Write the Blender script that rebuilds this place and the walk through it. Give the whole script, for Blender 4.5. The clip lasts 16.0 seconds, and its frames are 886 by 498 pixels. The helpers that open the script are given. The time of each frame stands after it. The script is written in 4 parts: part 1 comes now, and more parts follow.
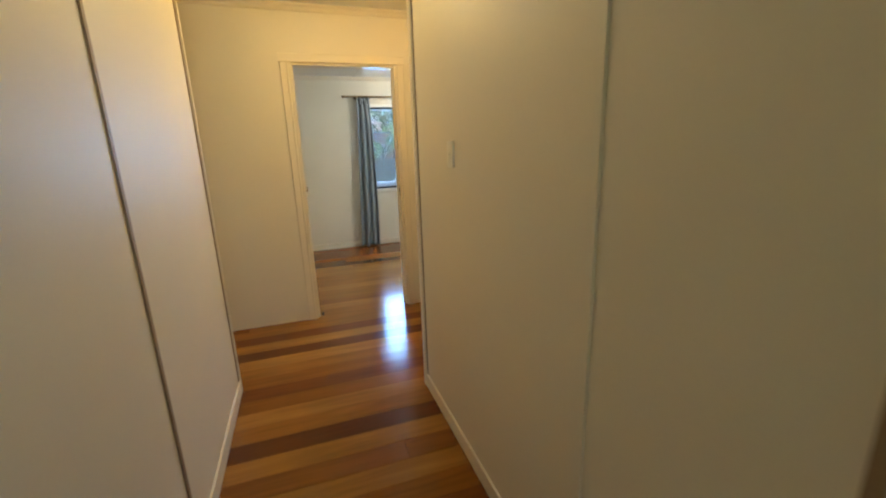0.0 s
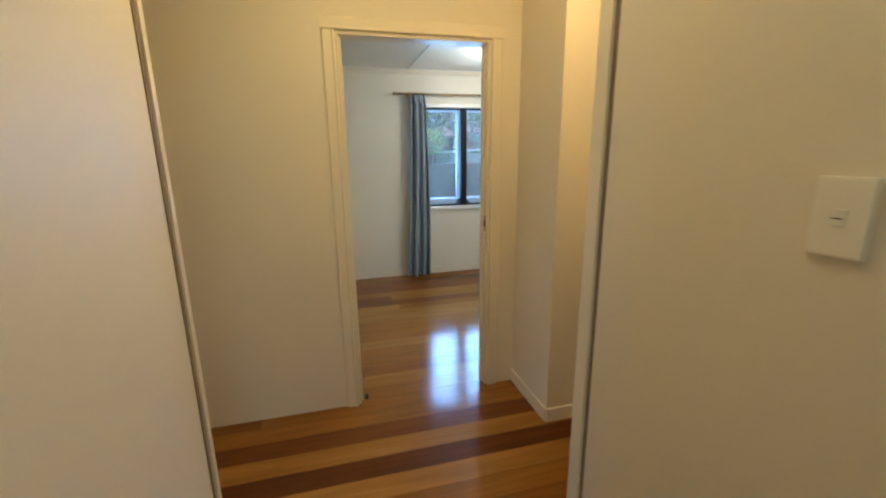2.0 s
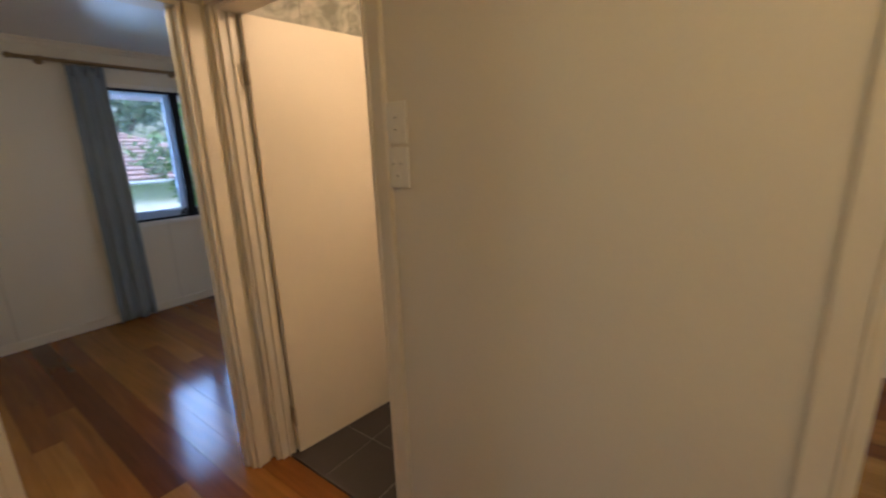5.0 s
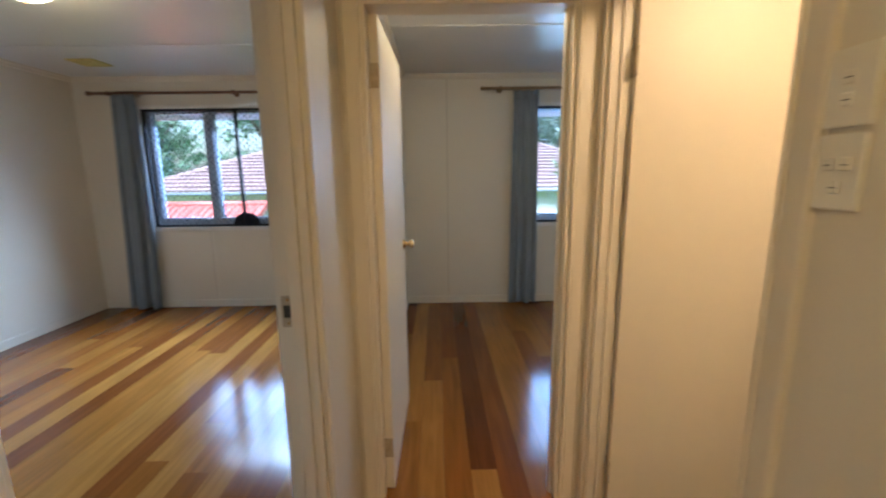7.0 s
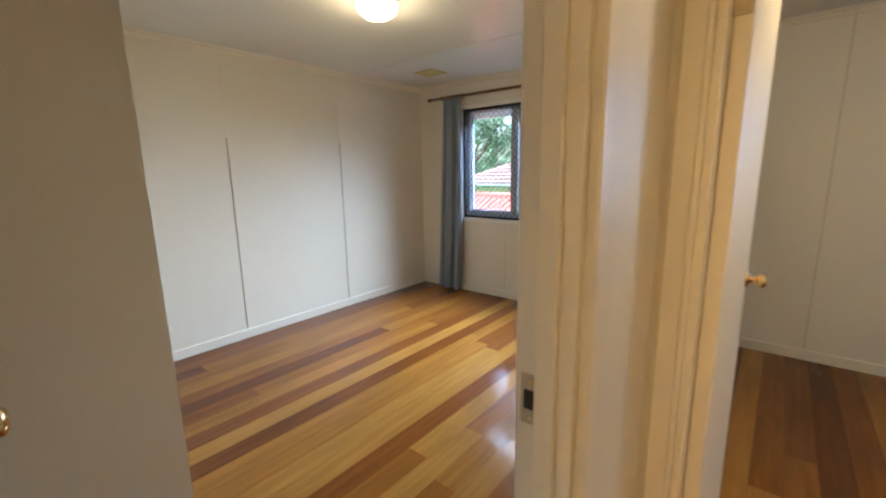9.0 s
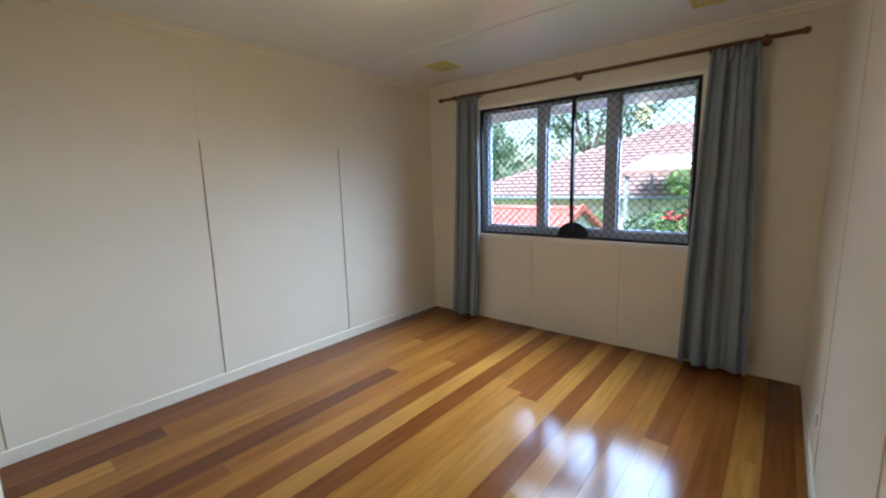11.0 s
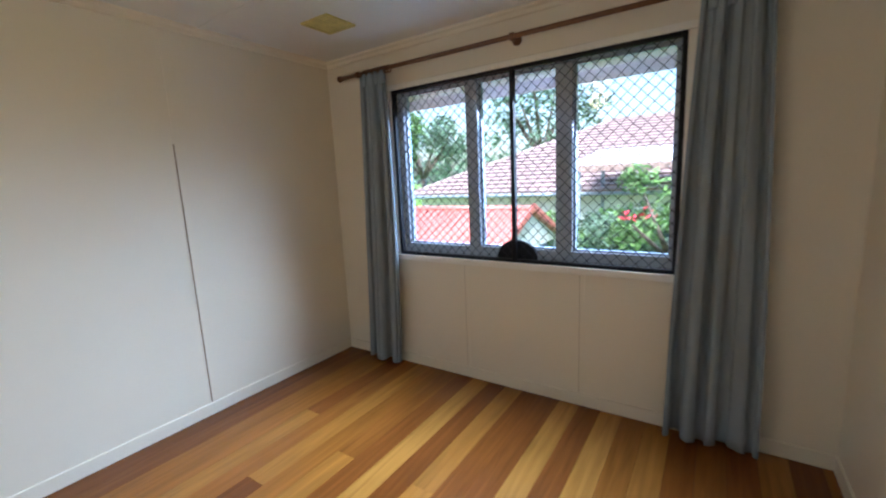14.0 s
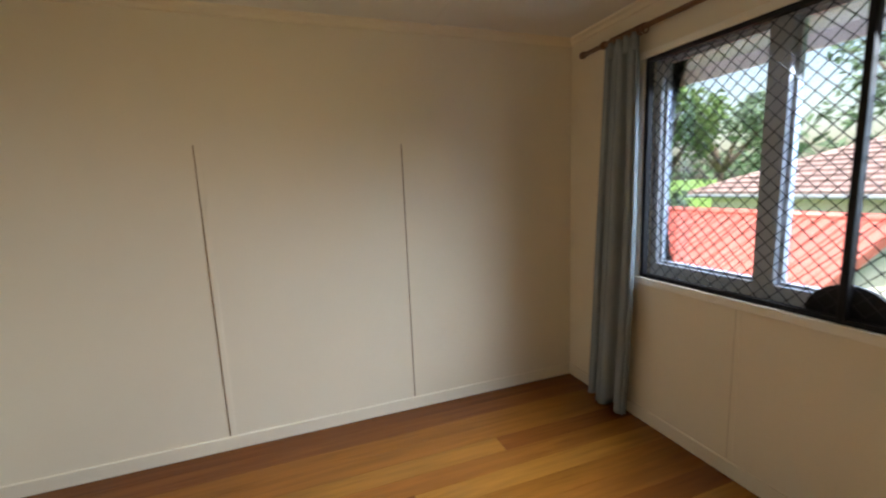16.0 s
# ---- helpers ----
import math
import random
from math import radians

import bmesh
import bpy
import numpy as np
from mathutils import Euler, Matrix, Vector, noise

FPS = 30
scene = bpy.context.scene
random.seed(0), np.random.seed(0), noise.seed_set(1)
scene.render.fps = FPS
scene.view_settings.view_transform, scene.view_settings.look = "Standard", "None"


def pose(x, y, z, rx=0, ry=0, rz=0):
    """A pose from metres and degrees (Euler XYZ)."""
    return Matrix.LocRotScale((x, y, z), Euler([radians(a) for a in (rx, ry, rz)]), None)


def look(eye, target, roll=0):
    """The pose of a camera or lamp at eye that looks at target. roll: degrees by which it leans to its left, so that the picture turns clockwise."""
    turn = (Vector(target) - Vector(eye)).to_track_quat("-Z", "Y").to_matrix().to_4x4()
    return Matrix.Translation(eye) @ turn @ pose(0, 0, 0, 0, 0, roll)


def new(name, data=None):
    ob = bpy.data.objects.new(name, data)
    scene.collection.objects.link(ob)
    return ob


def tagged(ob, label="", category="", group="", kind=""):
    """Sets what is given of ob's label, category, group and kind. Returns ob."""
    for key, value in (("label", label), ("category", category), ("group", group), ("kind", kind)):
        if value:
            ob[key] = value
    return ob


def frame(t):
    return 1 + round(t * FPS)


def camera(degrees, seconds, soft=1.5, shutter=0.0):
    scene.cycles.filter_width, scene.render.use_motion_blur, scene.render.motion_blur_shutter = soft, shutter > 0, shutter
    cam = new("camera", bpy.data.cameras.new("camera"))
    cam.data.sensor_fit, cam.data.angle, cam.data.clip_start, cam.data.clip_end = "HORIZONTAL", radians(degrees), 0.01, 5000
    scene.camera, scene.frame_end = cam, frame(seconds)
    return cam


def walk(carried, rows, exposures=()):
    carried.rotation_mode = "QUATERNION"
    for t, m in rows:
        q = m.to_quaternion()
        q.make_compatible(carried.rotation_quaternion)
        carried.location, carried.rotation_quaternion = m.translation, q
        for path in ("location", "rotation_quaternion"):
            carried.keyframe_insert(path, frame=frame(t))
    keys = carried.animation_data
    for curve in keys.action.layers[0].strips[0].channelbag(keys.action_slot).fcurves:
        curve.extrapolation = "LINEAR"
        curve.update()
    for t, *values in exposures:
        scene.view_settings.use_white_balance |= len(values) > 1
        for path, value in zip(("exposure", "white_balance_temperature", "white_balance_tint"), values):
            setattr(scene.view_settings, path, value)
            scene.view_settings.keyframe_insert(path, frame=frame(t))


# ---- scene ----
cam = camera(94.6, 16.0, soft=2.1, shutter=0.4)
PATH = [
    (0, (0.821, 0.55, 1.402), (1.445, 2.386, 0.914), -1.9),
    (0.5, (0.808, 0.894, 1.434), (1.442, 2.728, 0.951), -1.2),
    (1, (0.782, 1.211, 1.455), (1.4, 3.053, 0.977), -1.9),
    (1.5, (0.797, 1.512, 1.455), (1.331, 3.383, 0.99), -1.2),
    (2, (0.775, 1.785, 1.457), (1.273, 3.666, 0.998), -0.7),
    (2.5, (0.73, 2.039, 1.477), (1.186, 3.931, 1.015), -1.2),
    (3, (0.771, 2.283, 1.487), (0.993, 4.216, 1.026), -0.8),
    (3.5, (0.774, 2.492, 1.493), (0.745, 4.434, 1.013), -0.7),
    (4, (0.770, 2.700, 1.490), (0.410, 4.612, 1.022), -1.6),
    (4.5, (0.700, 2.921, 1.477), (-0.026, 4.724, 1.009), -2.2),
    (4.7, (0.672, 3.006, 1.474), (-0.236, 4.723, 1.002), -2.2),
    (6.8, (0.483, 3.383, 1.429), (-1.473, 3.588, 1.064), -0.6),
    (7, (0.451, 3.394, 1.429), (-1.516, 3.419, 1.068), -0.7),
    (7.5, (0.328, 3.363, 1.434), (-1.599, 2.966, 1.072), -0.6),
    (8, (0.206, 3.323, 1.438), (-1.602, 2.552, 1.069), -1.0),
    (8.5, (0.048, 3.297, 1.438), (-1.617, 2.253, 1.069), -0.7),
    (9, (-0.069, 3.267, 1.441), (-1.581, 2.012, 1.066), -1.0),
    (9.2, (-0.133, 3.214, 1.439), (-1.603, 1.911, 1.064), -0.7),
    (11.3, (-0.509, 2.708, 1.394), (-2.059, 1.479, 1.103), -1.8),
    (11.5, (-0.537, 2.69, 1.388), (-2.146, 1.539, 1.096), -2.0),
    (12, (-0.66, 2.639, 1.401), (-2.373, 1.654, 1.09), -2.3),
    (12.5, (-0.866, 2.565, 1.437), (-2.625, 1.673, 1.109), -2.9),
    (13, (-1.081, 2.479, 1.422), (-2.855, 1.614, 1.102), -3.2),
    (13.5, (-1.3, 2.395, 1.456), (-3.039, 1.462, 1.128), -3.2),
    (14, (-1.523, 2.399, 1.457), (-3.161, 1.302, 1.124), -2.7),
    (14.5, (-1.694, 2.385, 1.44), (-3.16, 1.064, 1.116), -2.6),
    (15, (-1.852, 2.283, 1.455), (-3.094, 0.746, 1.148), -2.6),
    (15.5, (-1.959, 2.234, 1.459), (-2.929, 0.511, 1.162), -2.6),
    (16, (-2.086, 2.206, 1.473), (-2.748, 0.343, 1.171), -2.4),
]
EXPOSURES = [(0.0, 1.90, 6650, 7), (1.5, 1.76, 6200, 6), (3.5, 1.72, 5850, 13), (4.5, 1.30, 5750, 18), (7.0, 1.90, 5650, 12),
             (7.5, 1.84, 5500, 10), (8.0, 2.02, 5800, 13), (9.0, 2.28, 6400, 12), (11.5, 1.95, 6350, 12), (12.5, 2.03, 6200, 13), (14.0, 2.06, 6150, 13),
             (14.5, 2.02, 6200, 14), (15.0, 1.86, 6600, 14), (15.5, 1.68, 7600, 14), (16.0, 1.66, 8100, 15)]
walk(cam, [(t, look(eye, target, roll)) for t, eye, target, roll in PATH], EXPOSURES)

# strengths of daylight and lamps
SKY, SUN, WIN_LIGHT = 0.12, 5.0, 20
C_WATTS, A_WATTS, B_WATTS = 1.35, 6.8, 2.4
HALL_WATTS, LOBBY_WATTS, ALCOVE_WATTS, BATH_WATTS = 0.13, 1.95, 2.0, 7.2

# ---- world, daylight, lamps ----
world = bpy.data.worlds.new("overcast_sky")
scene.world = world
world.use_nodes = True
wn = world.node_tree
sky = wn.nodes.new("ShaderNodeTexSky")
sky.sky_type = 'NISHITA'
sky.sun_disc = False
sky.sun_elevation = radians(52)
sky.sun_rotation = radians(70)
sky.air_density, sky.dust_density, sky.ozone_density = 1.4, 3.0, 2.0
wn.links.new(sky.outputs[0], wn.nodes["Background"].inputs[0])
wn.nodes["Background"].inputs[1].default_value = SKY

sun_data = bpy.data.lights.new("sun", 'SUN')
sun_data.energy = SUN
sun_data.angle = radians(25)
sun_data.color = (1.0, 0.96, 0.9)
sun_ob = new("sun", sun_data)
sun_ob.matrix_world = look((0, 0, 20), (-6 * math.sin(radians(70)), -6 * math.cos(radians(70)), 20 - 7.7))


def bulb(x, y, z, watts, color, size=0.09):
    d = bpy.data.lights.new("bulb", 'POINT')
    d.energy, d.color, d.shadow_soft_size = watts, color, size
    new("bulb", d).location = (x, y, z)


def window_light(m, w, h, watts, color, spread=118):
    d = bpy.data.lights.new("window_light", 'AREA')
    d.shape, d.size, d.size_y, d.energy, d.color = 'RECTANGLE', w, h, watts, color
    d.spread = radians(spread)
    new("window_light", d).matrix_world = m


# area lamps placed close to the windows, in place of daylight
DAY, BLUE_DAY = (0.56, 0.75, 1.0), (0.33, 0.61, 1.0)
window_light(look((-4.25, 1.305, 1.62), (-2.55, 0.93, 0.1)), 1.88, 0.92, WIN_LIGHT * 1.36, DAY, 98)
window_light(look((-4.60, 4.97, 1.66), (-2.0, 4.97, 0.4)), 1.3, 1.2, WIN_LIGHT * 0.85, (0.48, 0.70, 1.0))
window_light(look((2.28, 7.15, 1.58), (2.28, 4.4, 0.4)), 1.25, 1.2, WIN_LIGHT * 1.35, BLUE_DAY)
# lamp added in the unseen living room, for daylight down the hall
window_light(look((1.9, -3.9, 1.25), (1.2, 0, 1.0)), 2.5, 1.7, WIN_LIGHT * 0.19, (0.86, 0.89, 1.0))

# ---- materials ----
def material(name, color, rough=0.5, metal=0.0, vary=0.08, scale=3.0, bump=0.0, bump_scale=60.0, spec=0.5, coat=0.0, island=0.0, random_tint=0.0):
    """Painted or plain surface: large blotches, fine grain and bump."""
    m = bpy.data.materials.new(name)
    m.use_nodes = True
    n, l = m.node_tree.nodes, m.node_tree.links
    b = n["Principled BSDF"]
    b.inputs["Roughness"].default_value, b.inputs["Metallic"].default_value = rough, metal
    b.inputs["Specular IOR Level"].default_value, b.inputs["Coat Weight"].default_value = spec, coat
    geo = n.new("ShaderNodeNewGeometry")
    big, fine = n.new("ShaderNodeTexNoise"), n.new("ShaderNodeTexNoise")
    big.inputs["Scale"].default_value, fine.inputs["Scale"].default_value = scale, bump_scale
    big.inputs["Detail"].default_value, fine.inputs["Detail"].default_value = 4.0, 2.0
    for t in (big, fine):
        l.new(geo.outputs["Position"], t.inputs["Vector"])
    add = n.new("ShaderNodeMath")
    add.operation = 'MULTIPLY_ADD'
    l.new(fine.outputs[0], add.inputs[0])
    add.inputs[1].default_value = 0.4
    l.new(big.outputs[0], add.inputs[2])
    ramp = n.new("ShaderNodeMapRange")
    ramp.inputs[1].default_value, ramp.inputs[2].default_value = 0.35, 1.05
    ramp.inputs[3].default_value, ramp.inputs[4].default_value = 1 - vary, 1 + vary
    l.new(add.outputs[0], ramp.inputs[0])
    hsv = n.new("ShaderNodeHueSaturation")
    hsv.inputs["Color"].default_value = (*color, 1)
    value = ramp.outputs[0]
    for src, amount in ((geo.outputs["Random Per Island"], island), (None, random_tint)):
        if amount:
            if src is None:
                src = n.new("ShaderNodeObjectInfo").outputs["Random"]
            r = n.new("ShaderNodeMapRange")
            r.inputs[3].default_value, r.inputs[4].default_value = 1 - amount, 1 + amount
            l.new(src, r.inputs[0])
            mul = n.new("ShaderNodeMath")
            mul.operation = 'MULTIPLY'
            l.new(r.outputs[0], mul.inputs[0])
            l.new(value, mul.inputs[1])
            value = mul.outputs[0]
    l.new(value, hsv.inputs["Value"])
    l.new(hsv.outputs[0], b.inputs["Base Color"])
    rr = n.new("ShaderNodeMapRange")
    rr.inputs[3].default_value, rr.inputs[4].default_value = max(rough - 0.06, 0.02), min(rough + 0.08, 1)
    l.new(big.outputs[0], rr.inputs[0])
    l.new(rr.outputs[0], b.inputs["Roughness"])
    if bump:
        bp = n.new("ShaderNodeBump")
        bp.inputs["Strength"].default_value, bp.inputs["Distance"].default_value = bump, 0.004
        l.new(fine.outputs[0], bp.inputs["Height"])
        l.new(bp.outputs[0], b.inputs["Normal"])
    return m


def board_material(name):
    """Varnished mixed hardwood: each board its own tone, grain along x."""
    m = bpy.data.materials.new(name)
    m.use_nodes = True
    n, l = m.node_tree.nodes, m.node_tree.links
    b = n["Principled BSDF"]
    geo, info = n.new("ShaderNodeNewGeometry"), n.new("ShaderNodeObjectInfo")
    shift = n.new("ShaderNodeVectorMath")
    shift.operation = 'MULTIPLY_ADD'
    l.new(info.outputs["Random"], shift.inputs[0])
    shift.inputs[1].default_value = (37.0, 11.0, 5.0)
    l.new(geo.outputs["Position"], shift.inputs[2])
    squeeze = n.new("ShaderNodeMapping")
    squeeze.inputs["Scale"].default_value = (1.0, 15.0, 4.0)
    l.new(shift.outputs[0], squeeze.inputs["Vector"])
    grain = n.new("ShaderNodeTexNoise")
    grain.inputs["Scale"].default_value, grain.inputs["Detail"].default_value, grain.inputs["Distortion"].default_value = 2.0, 5.0, 0.6
    l.new(squeeze.outputs[0], grain.inputs["Vector"])
    cloud = n.new("ShaderNodeTexNoise")
    cloud.inputs["Scale"].default_value = 1.6
    l.new(shift.outputs[0], cloud.inputs["Vector"])
    tone = n.new("ShaderNodeValToRGB")
    tone.color_ramp.interpolation = 'CONSTANT'
    e = tone.color_ramp.elements
    e[0].position, e[0].color = 0.0, (0.122, 0.036, 0.0085, 1)
    e[1].position, e[1].color = 0.07, (0.197, 0.062, 0.012, 1)
    for p, c in ((0.26, (0.250, 0.090, 0.016)), (0.44, (0.156, 0.047, 0.010)), (0.56, (0.292, 0.120, 0.022)),
                 (0.70, (0.182, 0.057, 0.012)), (0.78, (0.228, 0.079, 0.015)), (0.86, (0.345, 0.156, 0.032))):
        e.new(p).color = (*c, 1)
    l.new(info.outputs["Random"], tone.inputs["Fac"])
    mix = n.new("ShaderNodeMath")
    mix.operation = 'MULTIPLY_ADD'
    l.new(cloud.outputs[0], mix.inputs[0])
    mix.inputs[1].default_value = 0.5
    l.new(grain.outputs[0], mix.inputs[2])
    rng = n.new("ShaderNodeMapRange")
    rng.inputs[1].default_value, rng.inputs[2].default_value = 0.45, 1.05
    rng.inputs[3].default_value, rng.inputs[4].default_value = 0.66, 1.17
    l.new(mix.outputs[0], rng.inputs[0])
    hsv = n.new("ShaderNodeHueSaturation")
    l.new(tone.outputs[0], hsv.inputs["Color"])
    l.new(rng.outputs[0], hsv.inputs["Value"])
    l.new(hsv.outputs[0], b.inputs["Base Color"])
    worn = n.new("ShaderNodeMapRange")
    worn.inputs[3].default_value, worn.inputs[4].default_value = 0.10, 0.18
    l.new(cloud.outputs[0], worn.inputs[0])
    l.new(worn.outputs[0], b.inputs["Roughness"])
    b.inputs["Specular IOR Level"].default_value = 0.27
    bp = n.new("ShaderNodeBump")
    bp.inputs["Strength"].default_value, bp.inputs["Distance"].default_value = 0.03, 0.002
    l.new(grain.outputs[0], bp.inputs["Height"])
    l.new(bp.outputs[0], b.inputs["Normal"])
    return m


def glass_material():
    m = bpy.data.materials.new("window_glass")
    m.use_nodes = True
    n, l = m.node_tree.nodes, m.node_tree.links
    clear, gloss, mix = n.new("ShaderNodeBsdfTransparent"), n.new("ShaderNodeBsdfGlossy"), n.new("ShaderNodeMixShader")
    clear.inputs[0].default_value = (0.85, 0.92, 1.0, 1)
    gloss.inputs["Roughness"].default_value = 0.03
    fres = n.new("ShaderNodeFresnel")
    l.new(fres.outputs[0], mix.inputs[0])
    l.new(clear.outputs[0], mix.inputs[1])
    l.new(gloss.outputs[0], mix.inputs[2])
    l.new(mix.outputs[0], n["Material Output"].inputs[0])
    return m


def glowing(name, color, strength):
    m = bpy.data.materials.new(name)
    m.use_nodes = True
    b = m.node_tree.nodes["Principled BSDF"]
    b.inputs["Base Color"].default_value = (0.9, 0.88, 0.82, 1)
    b.inputs["Emission Color"].default_value, b.inputs["Emission Strength"].default_value = (*color, 1), strength
    return m


def marble_material():
    m = material("marble_tile", (0.42, 0.42, 0.36), 0.25, vary=0.1)
    n, l = m.node_tree.nodes, m.node_tree.links
    geo, tex, ramp = n.new("ShaderNodeNewGeometry"), n.new("ShaderNodeTexNoise"), n.new("ShaderNodeValToRGB")
    tex.inputs["Scale"].default_value, tex.inputs["Detail"].default_value, tex.inputs["Distortion"].default_value = 7.0, 6.0, 1.8
    l.new(geo.outputs["Position"], tex.inputs["Vector"])
    ramp.color_ramp.elements[0].color, ramp.color_ramp.elements[1].color = (0.27, 0.28, 0.23, 1), (0.56, 0.54, 0.46, 1)
    ramp.color_ramp.elements[0].position, ramp.color_ramp.elements[1].position = 0.35, 0.65
    l.new(tex.outputs[0], ramp.inputs[0])
    l.new(ramp.outputs[0], n["Principled BSDF"].inputs["Base Color"])
    return m


def leaf_material(name, color):
    """Leaves: each one its own tone, and some light passing through."""
    m = material(name, color, 0.6, vary=0.3, scale=1.5, island=0.5)
    n, l = m.node_tree.nodes, m.node_tree.links
    b = n["Principled BSDF"]
    thin, mix = n.new("ShaderNodeBsdfTranslucent"), n.new("ShaderNodeMixShader")
    l.new(b.inputs["Base Color"].links[0].from_socket, thin.inputs[0])
    mix.inputs[0].default_value = 0.45
    l.new(b.outputs[0], mix.inputs[1])
    l.new(thin.outputs[0], mix.inputs[2])
    l.new(mix.outputs[0], n["Material Output"].inputs[0])
    return m


CREAM = material("cream_wall_paint", (0.74, 0.68, 0.56), 0.48, vary=0.035, scale=1.6, bump=0.10, bump_scale=140)
TRIM = material("cream_gloss_trim", (0.76, 0.69, 0.56), 0.40, vary=0.03, scale=5, bump=0.03, bump_scale=90)
DOOR = material("cream_gloss_door", (0.76, 0.68, 0.54), 0.40, vary=0.025, scale=2.5, bump=0.03, bump_scale=110)
STRIP = material("brown_joint_strip", (0.25, 0.17, 0.10), 0.5, vary=0.15, scale=9)
CEIL = material("white_ceiling_paint", (0.74, 0.73, 0.69), 0.36, vary=0.03, scale=1.5, bump=0.06)
BOARD = board_material("varnished_hardwood")
SUBFLOOR = material("dark_subfloor", (0.03, 0.02, 0.015), 0.9)
TILE = material("charcoal_floor_tile", (0.055, 0.045, 0.042), 0.38, vary=0.2, scale=6, bump=0.1, random_tint=0.15)
GROUT = material("grey_grout", (0.42, 0.39, 0.35), 0.9)
MARBLE = marble_material()
FABRIC = material("grey_blue_curtain_cloth", (0.245, 0.288, 0.322), 0.85, vary=0.10, scale=4, bump=0.35, bump_scale=420, spec=0.2)
POLE = material("stained_timber_pole", (0.17, 0.075, 0.035), 0.4, vary=0.25, scale=14)
PALE_POLE = material("pale_timber_pole", (0.30, 0.20, 0.10), 0.4, vary=0.2, scale=14)
BLACK = material("black_aluminium", (0.010, 0.011, 0.015), 0.6, vary=0.1, spec=0.2)
JOINT = material("shadowed_joint", (0.44, 0.37, 0.27), 0.6, vary=0.1, scale=9)
STRAND = material("dark_grille_wire", (0.022, 0.024, 0.032), 0.7, spec=0.2)
PALE_STRAND = material("pale_grille_wire", (0.42, 0.47, 0.50), 0.5)
WINDOW_PAINT = material("pale_window_paint", (0.36, 0.41, 0.48), 0.4, vary=0.06, scale=8)
SILL = material("white_sill_paint", (0.78, 0.75, 0.68), 0.32, vary=0.05, scale=6)
GLASS = glass_material()
BRASS = material("polished_brass", (0.70, 0.50, 0.24), 0.16, metal=1.0, vary=0.1, scale=30)
HINGE = material("tarnished_steel", (0.46, 0.38, 0.26), 0.45, metal=0.2, vary=0.3, scale=40)
CHROME = material("satin_nickel", (0.62, 0.58, 0.52), 0.25, metal=1.0)
PLASTIC = material("ivory_switch_plastic", (0.80, 0.77, 0.68), 0.3, vary=0.02)
SLOT = material("dark_slot", (0.02, 0.018, 0.015), 0.7)
YELLOWED = material("yellowed_vent_paint", (0.62, 0.52, 0.16), 0.6, vary=0.25, scale=18)
LAMP_ON = glowing("lit_opal_glass", (1.0, 0.88, 0.66), 2.8)
CERAMIC = material("white_ceramic", (0.82, 0.82, 0.80), 0.12)
ROOF_TILE = material("weathered_roof_tile", (0.29, 0.205, 0.195), 0.8, vary=0.2, scale=2, island=0.14)
RED_ROOF = material("red_metal_roof", (0.55, 0.15, 0.12), 0.36, vary=0.12, scale=2)
PINK_SOFFIT = material("pale_soffit_paint", (0.74, 0.56, 0.54), 0.6, vary=0.05)
HOUSE_WALL = material("pale_weatherboard", (0.66, 0.66, 0.62), 0.6, vary=0.08)
BRICK = material("red_brick_wall", (0.30, 0.10, 0.07), 0.85, vary=0.25, scale=4, bump=0.3)
FENCE = material("grey_paling", (0.095, 0.08, 0.075), 0.9, vary=0.25, scale=3, random_tint=0.25)
PANEL = material("pink_brown_panel", (0.27, 0.18, 0.15), 0.8, vary=0.2, scale=5, random_tint=0.15)
GRASS = material("lawn_grass", (0.13, 0.26, 0.045), 0.9, vary=0.35, scale=1.2, bump=0.5)
LEAF = leaf_material("green_foliage", (0.14, 0.22, 0.14))
LIGHT_LEAF = leaf_material("bright_foliage", (0.15, 0.27, 0.085))
BLOOM = material("red_bloom", (0.55, 0.04, 0.06), 0.6, island=0.3)
BARK = material("tree_bark", (0.10, 0.075, 0.055), 0.9, vary=0.3, scale=6, bump=0.4)
PALE_METAL = material("pale_roof_sheet", (0.62, 0.66, 0.70), 0.5, vary=0.08)
SHED = material("zinc_shed", (0.26, 0.30, 0.34), 0.45, vary=0.1)
PANE_DARK = material("dark_far_pane", (0.05, 0.07, 0.09), 0.08)


# ---- mesh helpers ----
def box(bm, x0, x1, y0, y1, z0, z1):
    v = [bm.verts.new(p) for p in ((x0, y0, z0), (x1, y0, z0), (x1, y1, z0), (x0, y1, z0), (x0, y0, z1), (x1, y0, z1), (x1, y1, z1), (x0, y1, z1))]
    for f in ((3, 2, 1, 0), (4, 5, 6, 7), (0, 1, 5, 4), (1, 2, 6, 5), (2, 3, 7, 6), (3, 0, 4, 7)):
        bm.faces.new([v[i] for i in f])
    return v


def soft_box(x0, x1, y0, y1, z0, z1, r=0.003, seg=2):
    bm = bmesh.new()
    box(bm, x0, x1, y0, y1, z0, z1)
    bmesh.ops.bevel(bm, geom=bm.edges[:], offset=r, segments=seg, affect='EDGES', profile=0.7)
    return bm


def boxes(*bs):
    bm = bmesh.new()
    for b in bs:
        box(bm, *b)
    return bm


